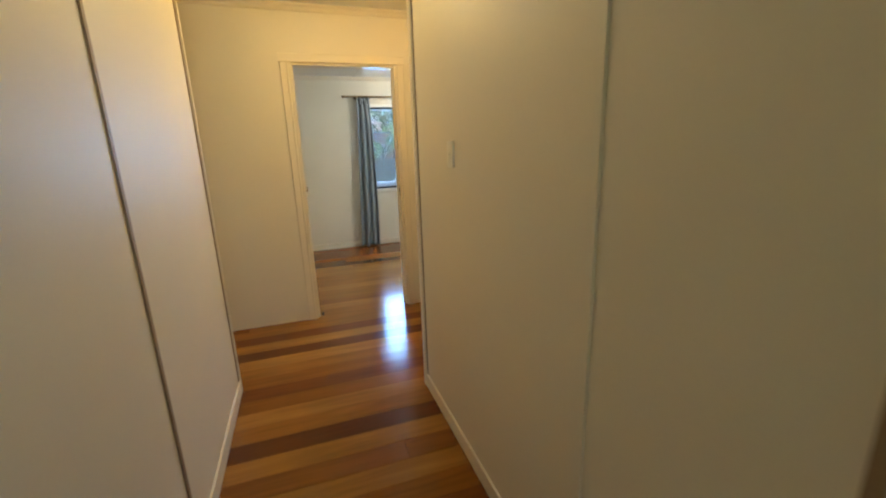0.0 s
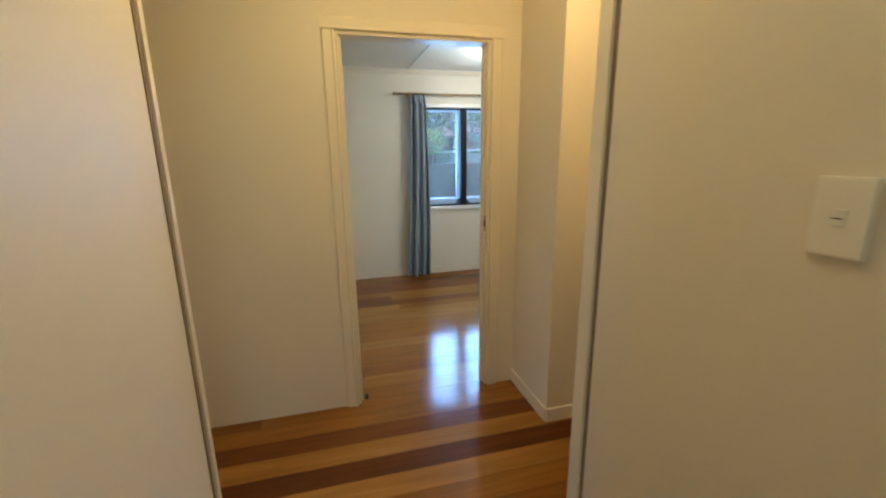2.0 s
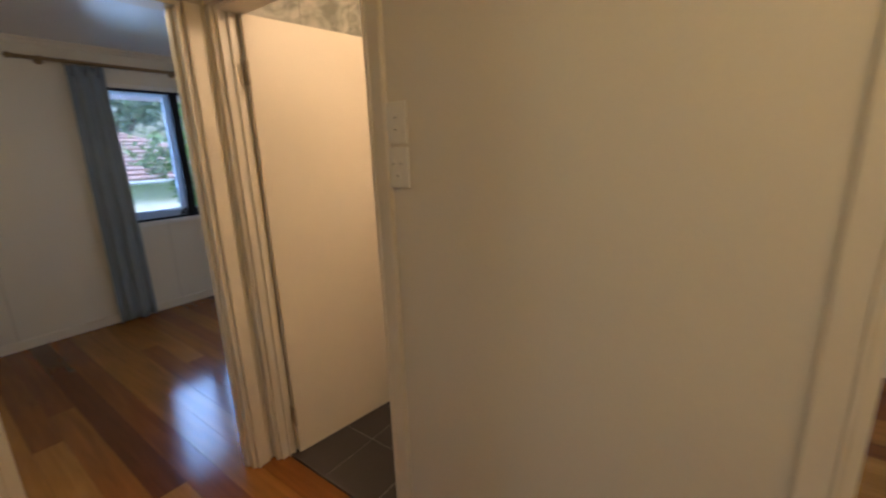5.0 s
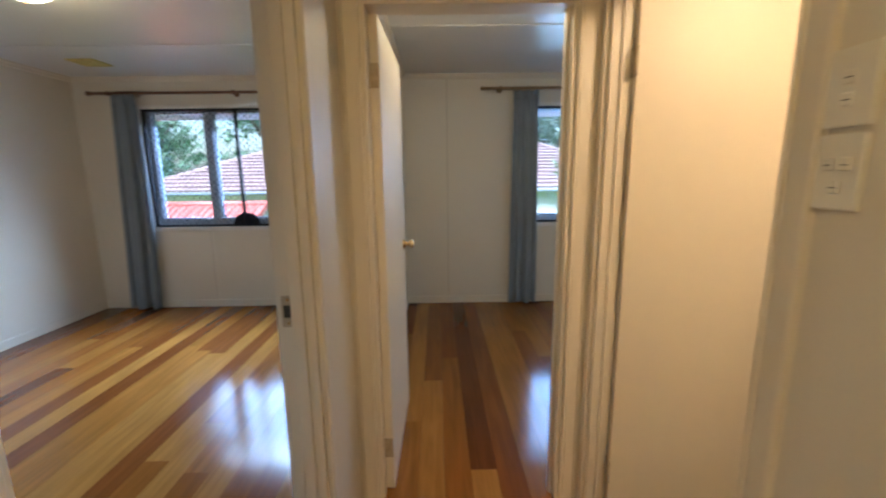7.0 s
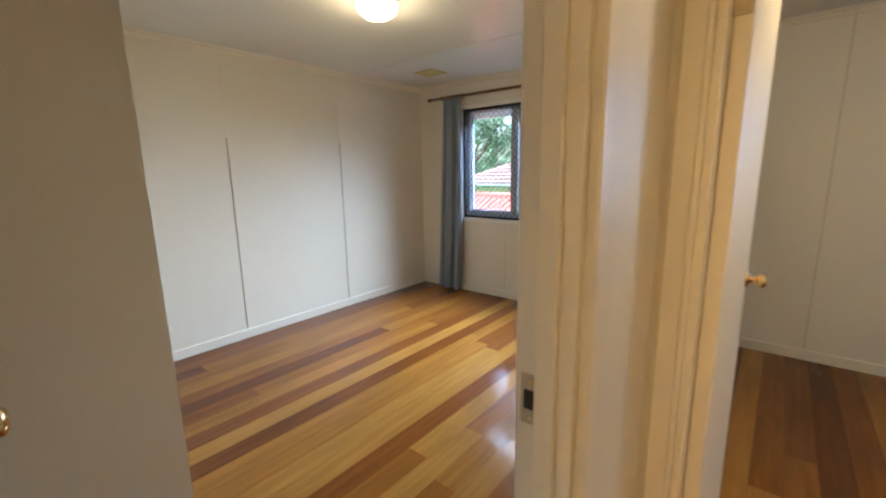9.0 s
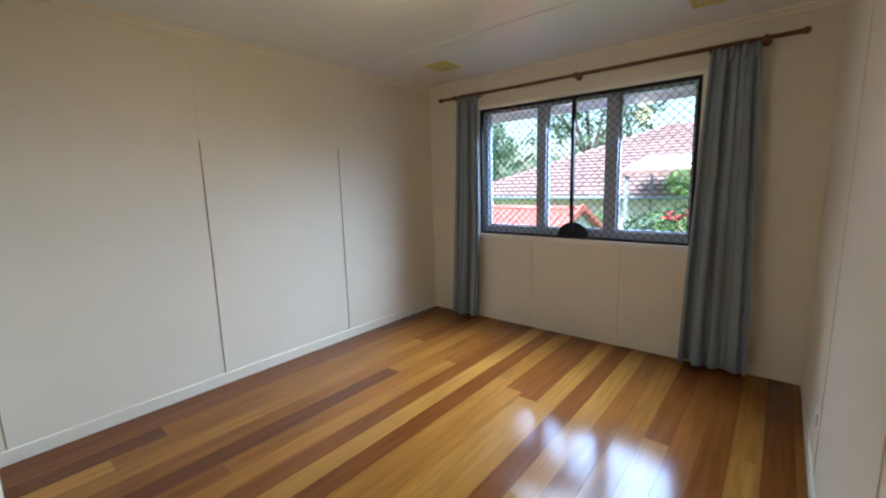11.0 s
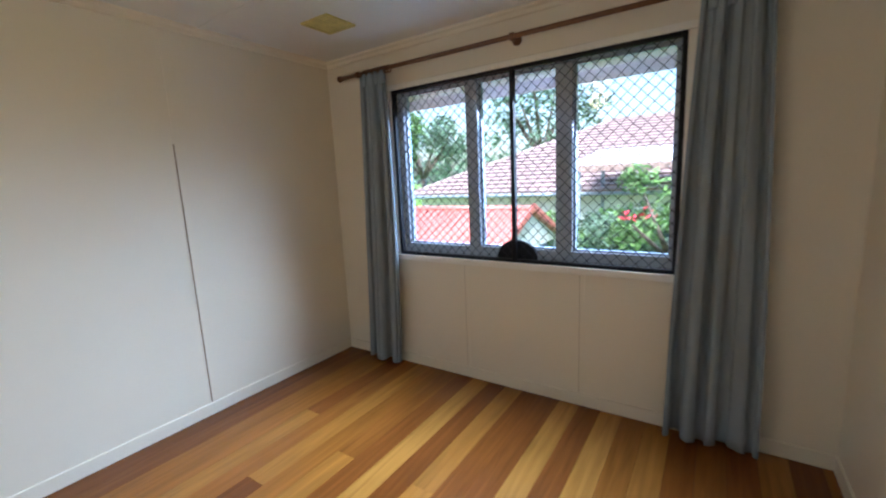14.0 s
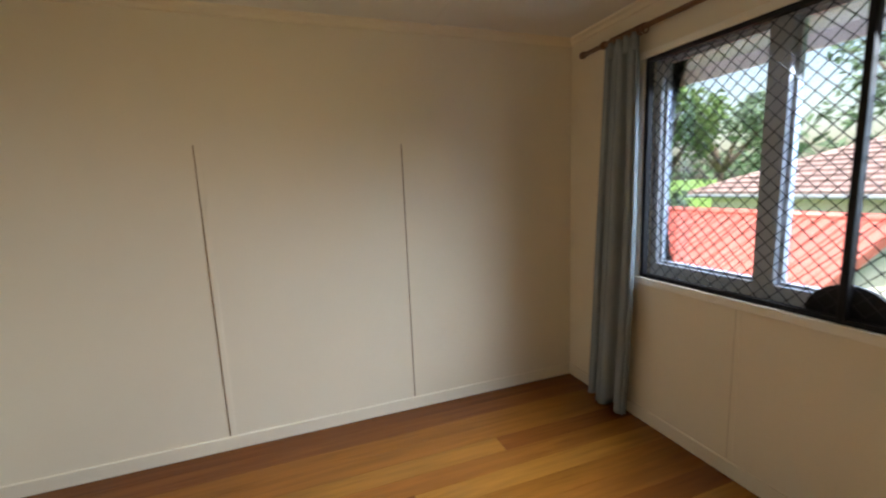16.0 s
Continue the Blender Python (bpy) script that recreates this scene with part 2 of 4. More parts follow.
def rod(bm, a, b, r0, r1=None, seg=12):
    """A tapered round bar from a to b."""
    a, b = Vector(a), Vector(b)
    r1 = r0 if r1 is None else r1
    q = (b - a).to_track_quat('Z', 'Y').to_matrix()
    rings = []
    for p, r in ((a, r0), (b, r1)):
        rings.append([bm.verts.new(p + q @ Vector((r * math.cos(i * math.tau / seg), r * math.sin(i * math.tau / seg), 0))) for i in range(seg)])
    for i in range(seg):
        f = bm.faces.new((rings[0][i], rings[0][(i + 1) % seg], rings[1][(i + 1) % seg], rings[1][i]))
        f.smooth = True
    bm.faces.new(rings[0][::-1])
    bm.faces.new(rings[1])


def turned(bm, base, axis, profile, seg=20):
    """A turned solid: profile of (distance along the axis, radius)."""
    base = Vector(base)
    q = Vector(axis).to_track_quat('Z', 'Y').to_matrix()
    last = None
    for h, r in profile:
        ring = [bm.verts.new(base + q @ Vector((r * math.cos(i * math.tau / seg), r * math.sin(i * math.tau / seg), h))) for i in range(seg)]
        if last:
            for i in range(seg):
                bm.faces.new((last[i], last[(i + 1) % seg], ring[(i + 1) % seg], ring[i])).smooth = True
        else:
            bm.faces.new(ring[::-1])
        last = ring
    bm.faces.new(last)


def strip_profile(bm, path, profile, up):
    """Sweep a small profile (out, up) along straight runs; each run (a, b, out-direction)."""
    for a, b, out in path:
        a, b, out, w = Vector(a), Vector(b), Vector(out), Vector(up)
        ends = [[bm.verts.new(p + out * o + w * u) for o, u in profile] for p in (a, b)]
        k = len(profile)
        for i in range(k):
            bm.faces.new((ends[0][i], ends[0][(i + 1) % k], ends[1][(i + 1) % k], ends[1][i]))
        bm.faces.new(ends[0][::-1])
        bm.faces.new(ends[1])
    bmesh.ops.recalc_face_normals(bm, faces=bm.faces[:])


def part(name, bm, mat, parent=None, label=""):
    me = bpy.data.meshes.new(name)
    bm.to_mesh(me)
    bm.free()
    me.materials.append(mat)
    ob = new(name, me)
    if parent is not None:
        ob.parent = parent
    return tagged(ob, label)


def thing(name, m, label, category, group="", kind=""):
    ob = new(name)
    ob.empty_display_size = 0.1
    ob.matrix_basis = m
    return tagged(ob, label, category, group, kind)


def setting(name, bm, mat):
    return tagged(part(name, bm, mat), kind="structure")


# ---- the shell ----
H = 2.43
HALL_L, HALL_R = 0.345, 1.42
LOBBY_X, END_Y = -1.13, 4.01
EXT_X, C_LEFT, C_RIGHT = -3.98, -0.30, 2.95
A_WALL, A_CEIL = 6.54, 2.345
DOOR_H = 2.04


def cut_wall(name, axis, p0, p1, a0, a1, openings=(), top=H, mat=None):
    """A wall between p0 and p1 across, a0 to a1 along, with openings (from, to, bottom, top)."""
    us = sorted({a0, a1, *(v for o in openings for v in o[:2])})
    zs = sorted({0, top, *(v for o in openings for v in o[2:])})

    def solid(i, k):
        if not (0 <= i < len(us) - 1 and 0 <= k < len(zs) - 1):
            return False
        u, z = (us[i] + us[i + 1]) / 2, (zs[k] + zs[k + 1]) / 2
        return not any(o[0] < u < o[1] and o[2] < z < o[3] for o in openings)
    bm = bmesh.new()
    made = {}

    def V(i, k, p):
        if (i, k, p) not in made:
            made[i, k, p] = bm.verts.new((p, us[i], zs[k]) if axis == 'y' else (us[i], p, zs[k]))
        return made[i, k, p]
    for i in range(len(us) - 1):
        for k in range(len(zs) - 1):
            if not solid(i, k):
                continue
            for p in (p0, p1):
                bm.faces.new((V(i, k, p), V(i + 1, k, p), V(i + 1, k + 1, p), V(i, k + 1, p)))
            for (di, dk), (s, e) in (((-1, 0), ((i, k), (i, k + 1))), ((1, 0), ((i + 1, k), (i + 1, k + 1))), ((0, -1), ((i, k), (i + 1, k))), ((0, 1), ((i, k + 1), (i + 1, k + 1)))):
                if not solid(i + di, k + dk):
                    bm.faces.new((V(*s, p0), V(*e, p0), V(*e, p1), V(*s, p1)))
    bmesh.ops.recalc_face_normals(bm, faces=bm.faces[:])
    return setting(name, bm, mat or CREAM)


WIN_C = (0.36, 2.25, 0.90, 2.12)
WIN_B = (4.36, 5.58, 0.90, 2.11)
WIN_A = (1.74, 2.82, 0.83, 1.955)
C_DOOR, B_DOOR, BATH_DOOR, A_DOOR, SIDE_DOOR = (-0.67, 0.17), (3.125, 3.91), (-1.085, -0.27), (0.832, 1.645), (2.72, 3.40)

cut_wall("wall_exterior_west", 'y', EXT_X - 0.16, EXT_X, C_LEFT - 0.1, 6.6, [WIN_C, WIN_B])
cut_wall("wall_bedroom_south", 'x', C_LEFT - 0.1, C_LEFT, EXT_X, -0.42)
cut_wall("wall_bedroom_divider", 'x', C_RIGHT, 3.045, EXT_X, HALL_L, [(*C_DOOR, 0, DOOR_H)])
cut_wall("wall_closet_side", 'y', -0.45, -0.35, C_LEFT - 0.1, 1.83)
cut_wall("wall_closet_front", 'x', 1.73, 1.83, -0.35, HALL_L - 0.1)
cut_wall("wall_hall_left", 'y', HALL_L - 0.1, HALL_L, -1.6, C_RIGHT)
cut_wall("wall_hall_right", 'y', HALL_R, HALL_R + 0.1, -1.6, 2.70)
cut_wall("wall_lobby_west", 'y', LOBBY_X - 0.1, LOBBY_X, 3.045, END_Y, [(*B_DOOR, 0, DOOR_H)])
cut_wall("wall_lobby_end", 'x', END_Y, END_Y + 0.1, LOBBY_X - 0.1, 3.7, [(*BATH_DOOR, 0, DOOR_H), (*A_DOOR, 0, DOOR_H)])
cut_wall("wall_bath_west", 'y', LOBBY_X - 0.1, LOBBY_X, END_Y + 0.1, 6.6)
cut_wall("wall_bath_east", 'y', 0.25, 0.35, END_Y + 0.1, 6.6)
cut_wall("wall_rear_bath", 'x', A_WALL, A_WALL + 0.14, EXT_X, 0.35)
cut_wall("wall_rear", 'x', A_WALL, A_WALL + 0.14, 0.35, 3.7, [WIN_A])
cut_wall("wall_bedroom_east", 'y', 3.6, 3.7, END_Y + 0.1, A_WALL)
cut_wall("wall_alcove_stub", 'y', 1.82, 1.92, 3.66, END_Y)
cut_wall("wall_alcove_back", 'x', 3.56, 3.66, 1.82, 2.39)
cut_wall("wall_alcove_side", 'y', 2.29, 2.39, 2.60, 3.56, [(*SIDE_DOOR, 0, DOOR_H)])
cut_wall("wall_alcove_front", 'x', 2.60, 2.70, HALL_R + 0.1, 2.29)
cut_wall("wall_living_back", 'x', -4.1, -4.0, -3.0, 4.0, [(-2.4, -0.4, 0.5, 2.1), (0.6, 3.2, 0.3, 2.1)])
cut_wall("wall_living_left", 'y', -3.1, -3.0, -4.1, -1.6)
cut_wall("wall_living_right", 'y', 4.0, 4.1, -4.1, -1.6)
cut_wall("wall_living_front_left", 'x', -1.6, -1.5, -3.0, HALL_L - 0.1)
cut_wall("wall_living_front_right", 'x', -1.6, -1.5, HALL_R + 0.1, 4.0)

setting("ceiling_bedroom", boxes((EXT_X, HALL_L - 0.05, C_LEFT, 3.0, H, H + 0.1)), CEIL)
setting("ceiling_bedroom_north", boxes((EXT_X, LOBBY_X - 0.05, 3.0, A_WALL, H, H + 0.1)), CEIL)
setting("ceiling_lobby", boxes((LOBBY_X - 0.05, 2.4, 3.0, END_Y + 0.05, H, H + 0.1), (HALL_L - 0.05, 2.4, -1.6, 3.0, H, H + 0.1)), CEIL)
setting("ceiling_bath", boxes((LOBBY_X - 0.05, 0.3, END_Y + 0.05, A_WALL, H, H + 0.1)), CEIL)
setting("ceiling_bedroom_east", boxes((0.3, 3.65, END_Y + 0.1, A_WALL, A_CEIL, H + 0.1)), CEIL)
setting("ceiling_living", boxes((-3.1, 4.1, -4.1, -1.6, H, H + 0.1)), CEIL)
floor = setting("floor", boxes((EXT_X - 0.16, 4.1, -4.1, A_WALL + 0.14, -0.2, -0.022)), SUBFLOOR)
setting("roof_slab", boxes((EXT_X - 0.6, 4.6, -4.6, 7.1, H + 0.11, H + 0.3)), PINK_SOFFIT)

# soffit of the eaves over the west and rear windows
setting("eave_soffit", boxes((EXT_X - 0.72, EXT_X - 0.16, -1.0, 7.2, 2.18, 2.22), (EXT_X - 0.75, EXT_X - 0.72, -1.0, 7.2, 2.10, 2.30)), PINK_SOFFIT)

# ceiling sheet joints
seam = bmesh.new()
box(seam, -2.975, -2.94, C_LEFT, C_RIGHT, H - 0.007, H - 0.0005)
box(seam, -2.6, -2.565, 3.045, A_WALL, H - 0.007, H - 0.0005)
box(seam, 1.645, 1.68, END_Y + 0.1, A_WALL, A_CEIL - 0.008, A_CEIL - 0.0005)
bmesh.ops.bevel(seam, geom=seam.edges[:], offset=0.002, segments=1, affect='EDGES')
setting("trim_ceiling_joints", seam, CEIL)

# cornices, skirtings and joint strips
SCOTIA = [(0, 0), (0.045, 0), (0.040, -0.012), (0.022, -0.022), (0.012, -0.040), (0, -0.045)]
SKIRT = [(0, 0.003), (0.010, 0.003), (0.010, 0.078), (0.008, 0.081), (0, 0.081)]


def run_trim(name, runs, profile, mat):
    for run in runs:
        bm = bmesh.new()
        strip_profile(bm, [run], profile, (0, 0, 1))
        setting(name, bm, mat)


W, E, N, S = (-1, 0, 0), (1, 0, 0), (0, 1, 0), (0, -1, 0)
run_trim("trim_cornice_bedroom", [((EXT_X, C_LEFT, H), (EXT_X, C_RIGHT, H), E), ((EXT_X, C_LEFT, H), (-0.45, C_LEFT, H), N), ((EXT_X, C_RIGHT, H), (HALL_L - 0.1, C_RIGHT, H), S)], SCOTIA, TRIM)
run_trim("trim_cornice_bedroom_north", [((EXT_X, 3.045, H), (EXT_X, A_WALL, H), E), ((EXT_X, 3.045, H), (LOBBY_X - 0.1, 3.045, H), N)], SCOTIA, TRIM)
run_trim("trim_cornice_rear", [((0.35, A_WALL, A_CEIL), (3.6, A_WALL, A_CEIL), S)], SCOTIA, TRIM)
run_trim("trim_cornice_hall", [((HALL_L, -1.5, H), (HALL_L, 3.045, H), E), ((HALL_R, -1.5, H), (HALL_R, 2.70, H), W), ((LOBBY_X, END_Y, H), (1.82, END_Y, H), S), ((1.82, 3.56, H), (2.29, 3.56, H), S)], SCOTIA, TRIM)

run_trim("baseboard_bedroom", [((EXT_X, C_LEFT, 0), (EXT_X, C_RIGHT, 0), E), ((EXT_X, C_LEFT, 0), (-0.45, C_LEFT, 0), N), ((EXT_X, C_RIGHT, 0), (-0.73, C_RIGHT, 0), S),
                               ((-0.45, C_LEFT, 0), (-0.45, 1.83, 0), W), ((-0.45, 1.83, 0), (HALL_L - 0.1, 1.83, 0), N)], SKIRT, CREAM)
run_trim("baseboard_bedroom_north", [((EXT_X, 3.045, 0), (EXT_X, A_WALL, 0), E), ((EXT_X, 3.045, 0), (LOBBY_X - 0.1, 3.045, 0), N)], SKIRT, TRIM)
run_trim("baseboard_rear", [((0.35, A_WALL, 0), (3.6, A_WALL, 0), S), ((3.6, 4.11, 0), (3.6, A_WALL, 0), W)], SKIRT, TRIM)
run_trim("baseboard_hall", [((HALL_L, -1.5, 0), (HALL_L, 3.05, 0), E), ((HALL_R, -1.5, 0), (HALL_R, 2.70, 0), W), ((1.82, 3.56, 0), (1.82, END_Y, 0), W),
                            ((1.82, 3.56, 0), (2.29, 3.56, 0), S)], SKIRT, TRIM)

joint = bmesh.new()
for x in (-2.75, -1.63, -0.52):
    box(joint, x - 0.014, x + 0.014, C_LEFT, C_LEFT + 0.003, 0.085, H - 0.045)
for y in (0.945, 1.755):
    box(joint, EXT_X, EXT_X + 0.003, y - 0.012, y + 0.012, 0.085, 0.86)
for x in (-2.75, -1.64):
    box(joint, x - 0.014, x + 0.014, C_RIGHT - 0.003, C_RIGHT, 0.085, H - 0.045)
box(joint, EXT_X, EXT_X + 0.003, 3.48, 3.505, 0.085, H - 0.045)
box(joint, EXT_X, EXT_X + 0.003, 4.70, 4.725, 0.085, 0.86)
box(joint, HALL_R - 0.007, HALL_R, 1.265, 1.315, 0.085, H - 0.045)
setting("trim_wall_joints", joint, CREAM)
gap = bmesh.new()
for x in (-2.75, -1.63, -0.52):
    box(gap, x + 0.014, x + 0.021, C_LEFT, C_LEFT + 0.002, 0.085, 1.74)
box(gap, HALL_L, HALL_L + 0.006, 1.920, 1.938, 0.085, H - 0.045)
# brown strip in place of a doorway edge, its shade put into the colour
box(gap, HALL_R - 0.004, HALL_R, 0.750, 0.772, 0.085, H - 0.045)
box(gap, HALL_L, HALL_L + 0.004, 3.004, 3.019, 0.085, H - 0.045)
box(gap, HALL_R - 0.004, HALL_R, 2.655, 2.664, 0.085, H - 0.045)
setting("trim_dark_gaps", gap, STRIP)
# thin darker strips painting the shadow that the shallow cover strips barely cast
line = bmesh.new()
for y in (0.945, 1.755):
    box(line, EXT_X, EXT_X + 0.0015, y - 0.016, y - 0.012, 0.085, 0.86)
for x in (-2.75, -1.64):
    box(line, x - 0.018, x - 0.014, C_RIGHT - 0.0015, C_RIGHT, 0.085, H - 0.045)
box(line, EXT_X, EXT_X + 0.0015, 3.505, 3.510, 0.085, H - 0.045)
box(line, EXT_X, EXT_X + 0.0015, 4.725, 4.729, 0.085, 0.86)
setting("trim_shadow_lines", line, JOINT)
setting("trim_hall_corner_left", boxes((HALL_L, HALL_L + 0.010, 3.020, 3.045, 0, H - 0.045)), TRIM)
setting("trim_hall_corner_right", boxes((HALL_R - 0.012, HALL_R, 2.664, 2.712, 0, H - 0.045), (HALL_R, HALL_R + 0.1, 2.70, 2.712, 0, H - 0.045)), TRIM)


# ---- doors ----
ARCH = [(0.0, 0.0), (0.015, 0.0), (0.019, 0.004), (0.019, 0.011), (0.014, 0.014), (0.014, 0.056), (0.010, 0.062), (0.0, 0.064)]


def architrave(name, axis, face, out, u0, u1):
    """Moulded surround on one side of a doorway: two uprights and a head."""
    bm = bmesh.new()

    def P(u, z):
        return (face, u, z) if axis == 'y' else (u, face, z)
    o = (out, 0, 0) if axis == 'y' else (0, out, 0)
    a = (0, 1, 0) if axis == 'y' else (1, 0, 0)
    for u, s in ((u0, -1), (u1, 1)):
        bm2 = bmesh.new()
        strip_profile(bm2, [(P(u, 0), P(u, DOOR_H), o)], ARCH, tuple(s * c for c in a))
        me = bpy.data.meshes.new("tmp")
        bm2.to_mesh(me)
        bm2.free()
        bm.from_mesh(me)
        bpy.data.meshes.remove(me)
    strip_profile(bm, [(P(u0 - 0.066, DOOR_H), P(u1 + 0.066, DOOR_H), o)], ARCH, (0, 0, 1))
    return setting(name, bm, TRIM)


def lining(name, axis, p0, p1, u0, u1, stop, near_stop=True):
    """Door lining inside an opening, with the stop bead at 'stop' across the wall."""
    t = 0.018
    d = thing(name, Matrix(), "cream painted timber door lining with stop beads", "door frame", kind="structure")
    pieces = [("jamb", (p0, p1, u0, u0 + t, 0, DOOR_H)), ("jamb", (p0, p1, u1 - t, u1, 0, DOOR_H)), ("head", (p0, p1, u0 + t, u1 - t, DOOR_H - t, DOOR_H)),
              ("stop", (stop - 0.018, stop + 0.018, u0 + t, u0 + t + 0.012, 0, DOOR_H - t)), ("stop", (stop - 0.018, stop + 0.018, u1 - t - 0.012, u1 - t, 0, DOOR_H - t))]
    if not near_stop:
        del pieces[3]
    for n, q in pieces:
        if axis == 'x':
            q = (q[2], q[3], q[0], q[1], q[4], q[5])
        part(n, soft_box(*q, 0.002, 1), TRIM, d)
    return d


def door_leaf(name, m, width, knob_side, label, group="panel doors", pin=1):
    """A flush leaf, hinge edge at the origin, running along +x; thickness in y. knob_side: +1, -1 or 0 for both; pin: the side of the hinge pins."""
    d = thing(name, m, label, "door", group)
    part("leaf", soft_box(0.004, width, -0.018, 0.018, 0.012, 2.018, 0.002, 1), DOOR, d)
    for s in ((1, -1) if knob_side == 0 else (knob_side,)):
        bm = bmesh.new()
        turned(bm, (width - 0.065, s * 0.018, 1.03), (0, s, 0), [(0, 0.030), (0.004, 0.031), (0.009, 0.024), (0.012, 0.012), (0.030, 0.011), (0.036, 0.020), (0.046, 0.027), (0.056, 0.026), (0.062, 0.018), (0.064, 0.006)])
        part("knob", bm, BRASS, d, "polished brass door knob")
    part("latch_plate", soft_box(width - 0.001, width + 0.0015, -0.012, 0.012, 1.0, 1.06, 0.0005, 1), BRASS, d, "brass latch plate on the edge")
    for z in (0.22, 1.80):
        bm = boxes((-0.002, 0.003, -0.017, 0.022, z - 0.045, z + 0.045))
        rod(bm, (0.0, pin * 0.024, z - 0.047), (0.0, pin * 0.024, z + 0.047), 0.006, seg=8)
        part("hinge", bm, HINGE, d, "tarnished steel butt hinge")
    return d


lining("door_lining_1", 'x', C_RIGHT - 0.002, 3.0452, *C_DOOR, 3.0)
lining("door_lining_2", 'y', LOBBY_X - 0.102, LOBBY_X + 0.002, *B_DOOR, LOBBY_X - 0.055, near_stop=False)
lining("door_lining_3", 'x', END_Y - 0.002, END_Y + 0.102, *BATH_DOOR, END_Y + 0.05)
lining("door_lining_4", 'x', END_Y - 0.002, END_Y + 0.102, *A_DOOR, END_Y + 0.05)
lining("door_lining_5", 'y', 2.288, 2.392, *SIDE_DOOR, 2.34)
architrave("trim_architrave_1", 'x', 3.045, 1, *C_DOOR)
architrave("trim_architrave_1_inside", 'x', C_RIGHT, -1, *C_DOOR)
architrave("trim_architrave_2", 'y', LOBBY_X, 1, *B_DOOR)
architrave("trim_architrave_3", 'x', END_Y, -1, *BATH_DOOR)
architrave("trim_architrave_4", 'x', END_Y, -1, *A_DOOR)
architrave("trim_architrave_5", 'y', 2.29, -1, *SIDE_DOOR)

door_leaf("bedroom_door", pose(0.148, 2.955, 0, 0, 0, 180 + 78), 0.78, -1, "cream painted flush bedroom door standing open into the room")
door_leaf("bedroom_door", pose(-1.200, 3.163, 0, 0, 0, 180 - 1), 0.775, -1, "cream painted flush door opened against the dividing wall")
door_leaf("bathroom_door", pose(-1.044, 4.080, 0, 0, 0, 82.2), 0.74, -1, "cream flush bathroom door standing open over dark tiles", pin=-1)
door_leaf("bedroom_door", pose(0.830, 4.13, 0, 0, 0, 92), 0.76, -1, "cream painted flush door opened into the rear bedroom")
door_leaf("cupboard_door", pose(2.316, 3.372, 0, 0, 0, -91), 0.63, -1, "cream flush cupboard door standing barely ajar in the alcove")


def strike_plate(m, label):
    d = thing("strike_plate", m, label, "strike plate", "door strike plates")
    part("plate", soft_box(-0.018, 0.018, -0.001, 0.0025, -0.046, 0.046, 0.0008, 1), HINGE, d)
    part("latch_hole", boxes((-0.010, 0.012, 0.0012, 0.003, -0.018, 0.018)), SLOT, d, "dark latch hole")
    for z in (-0.034, 0.034):
        bm = bmesh.new()
        rod(bm, (0, 0.0014, z), (0, 0.0034, z), 0.004, seg=8)
        part("screw", bm, BRASS, d)


strike_plate(pose(C_DOOR[0] + 0.018, 2.972, 1.055, 0, 0, -90), "worn nickel strike plate let into the cream door jamb")
strike_plate(pose(A_DOOR[1] - 0.018, END_Y + 0.020, 1.046, 0, 0, 90), "nickel strike plate on the rear bedroom door jamb")


# ---- windows: local x along the wall, y into the room, z up; origin at the opening's lower corner on the inner wall face ----
def diamond_grille(w, h, pitch, t, y0=-0.004):
    """Crossed strands that fill a w by h panel."""
    bm = bmesh.new()
    k = int((w + h) / pitch) + 1
    for s, off in ((1, y0), (-1, y0 + 0.003)):
        for i in range(1, k):
            c = i * pitch
            # line x + s*z = const, cut to the panel
            if s == 1:
                a = (max(0, c - h), min(c, h))
                b = (min(c, w), max(0, c - w))
            else:
                a = (max(0, c - h), h - min(c, h))
                b = (min(c, w), h - max(0, c - w))
            a, b = Vector((a[0], off, a[1])), Vector((b[0], off, b[1]))
            if (b - a).length < 0.02:
                continue
            side = (b - a).normalized().cross(Vector((0, 1, 0))) * t / 2
            d = Vector((0, t * 0.4, 0))
            v = [bm.verts.new(p) for p in (a - side - d, b - side - d, b + side - d, a + side - d, a - side + d, b - side + d, b + side + d, a + side + d)]
            for f in ((0, 1, 2, 3), (7, 6, 5, 4), (0, 4, 5, 1), (1, 5, 6, 2), (2, 6, 7, 3), (3, 7, 4, 0)):
                bm.faces.new([v[j] for j in f])
    # small knots where the strands cross
    for i in range(1, k):
        for j in range(1, k):
            x, z = (i + j) * pitch / 2 - h / 2, (i - j) * pitch / 2 + h / 2
            if 0.004 < x < w - 0.004 and 0.004 < z < h - 0.004:
                r = t * 1.3
                v = [bm.verts.new((x + a * r, y0 + b * r * 0.8, z + c * r)) for a, b, c in ((1, 0, 0), (0, 0, 1), (-1, 0, 0), (0, 0, -1), (0, 1.6, 0), (0, -1, 0))]
                for a in range(4):
                    bm.faces.new((v[a], v[(a + 1) % 4], v[4]))
                    bm.faces.new((v[(a + 1) % 4], v[a], v[5]))
    bmesh.ops.recalc_face_normals(bm, faces=bm.faces[:])
    return bm


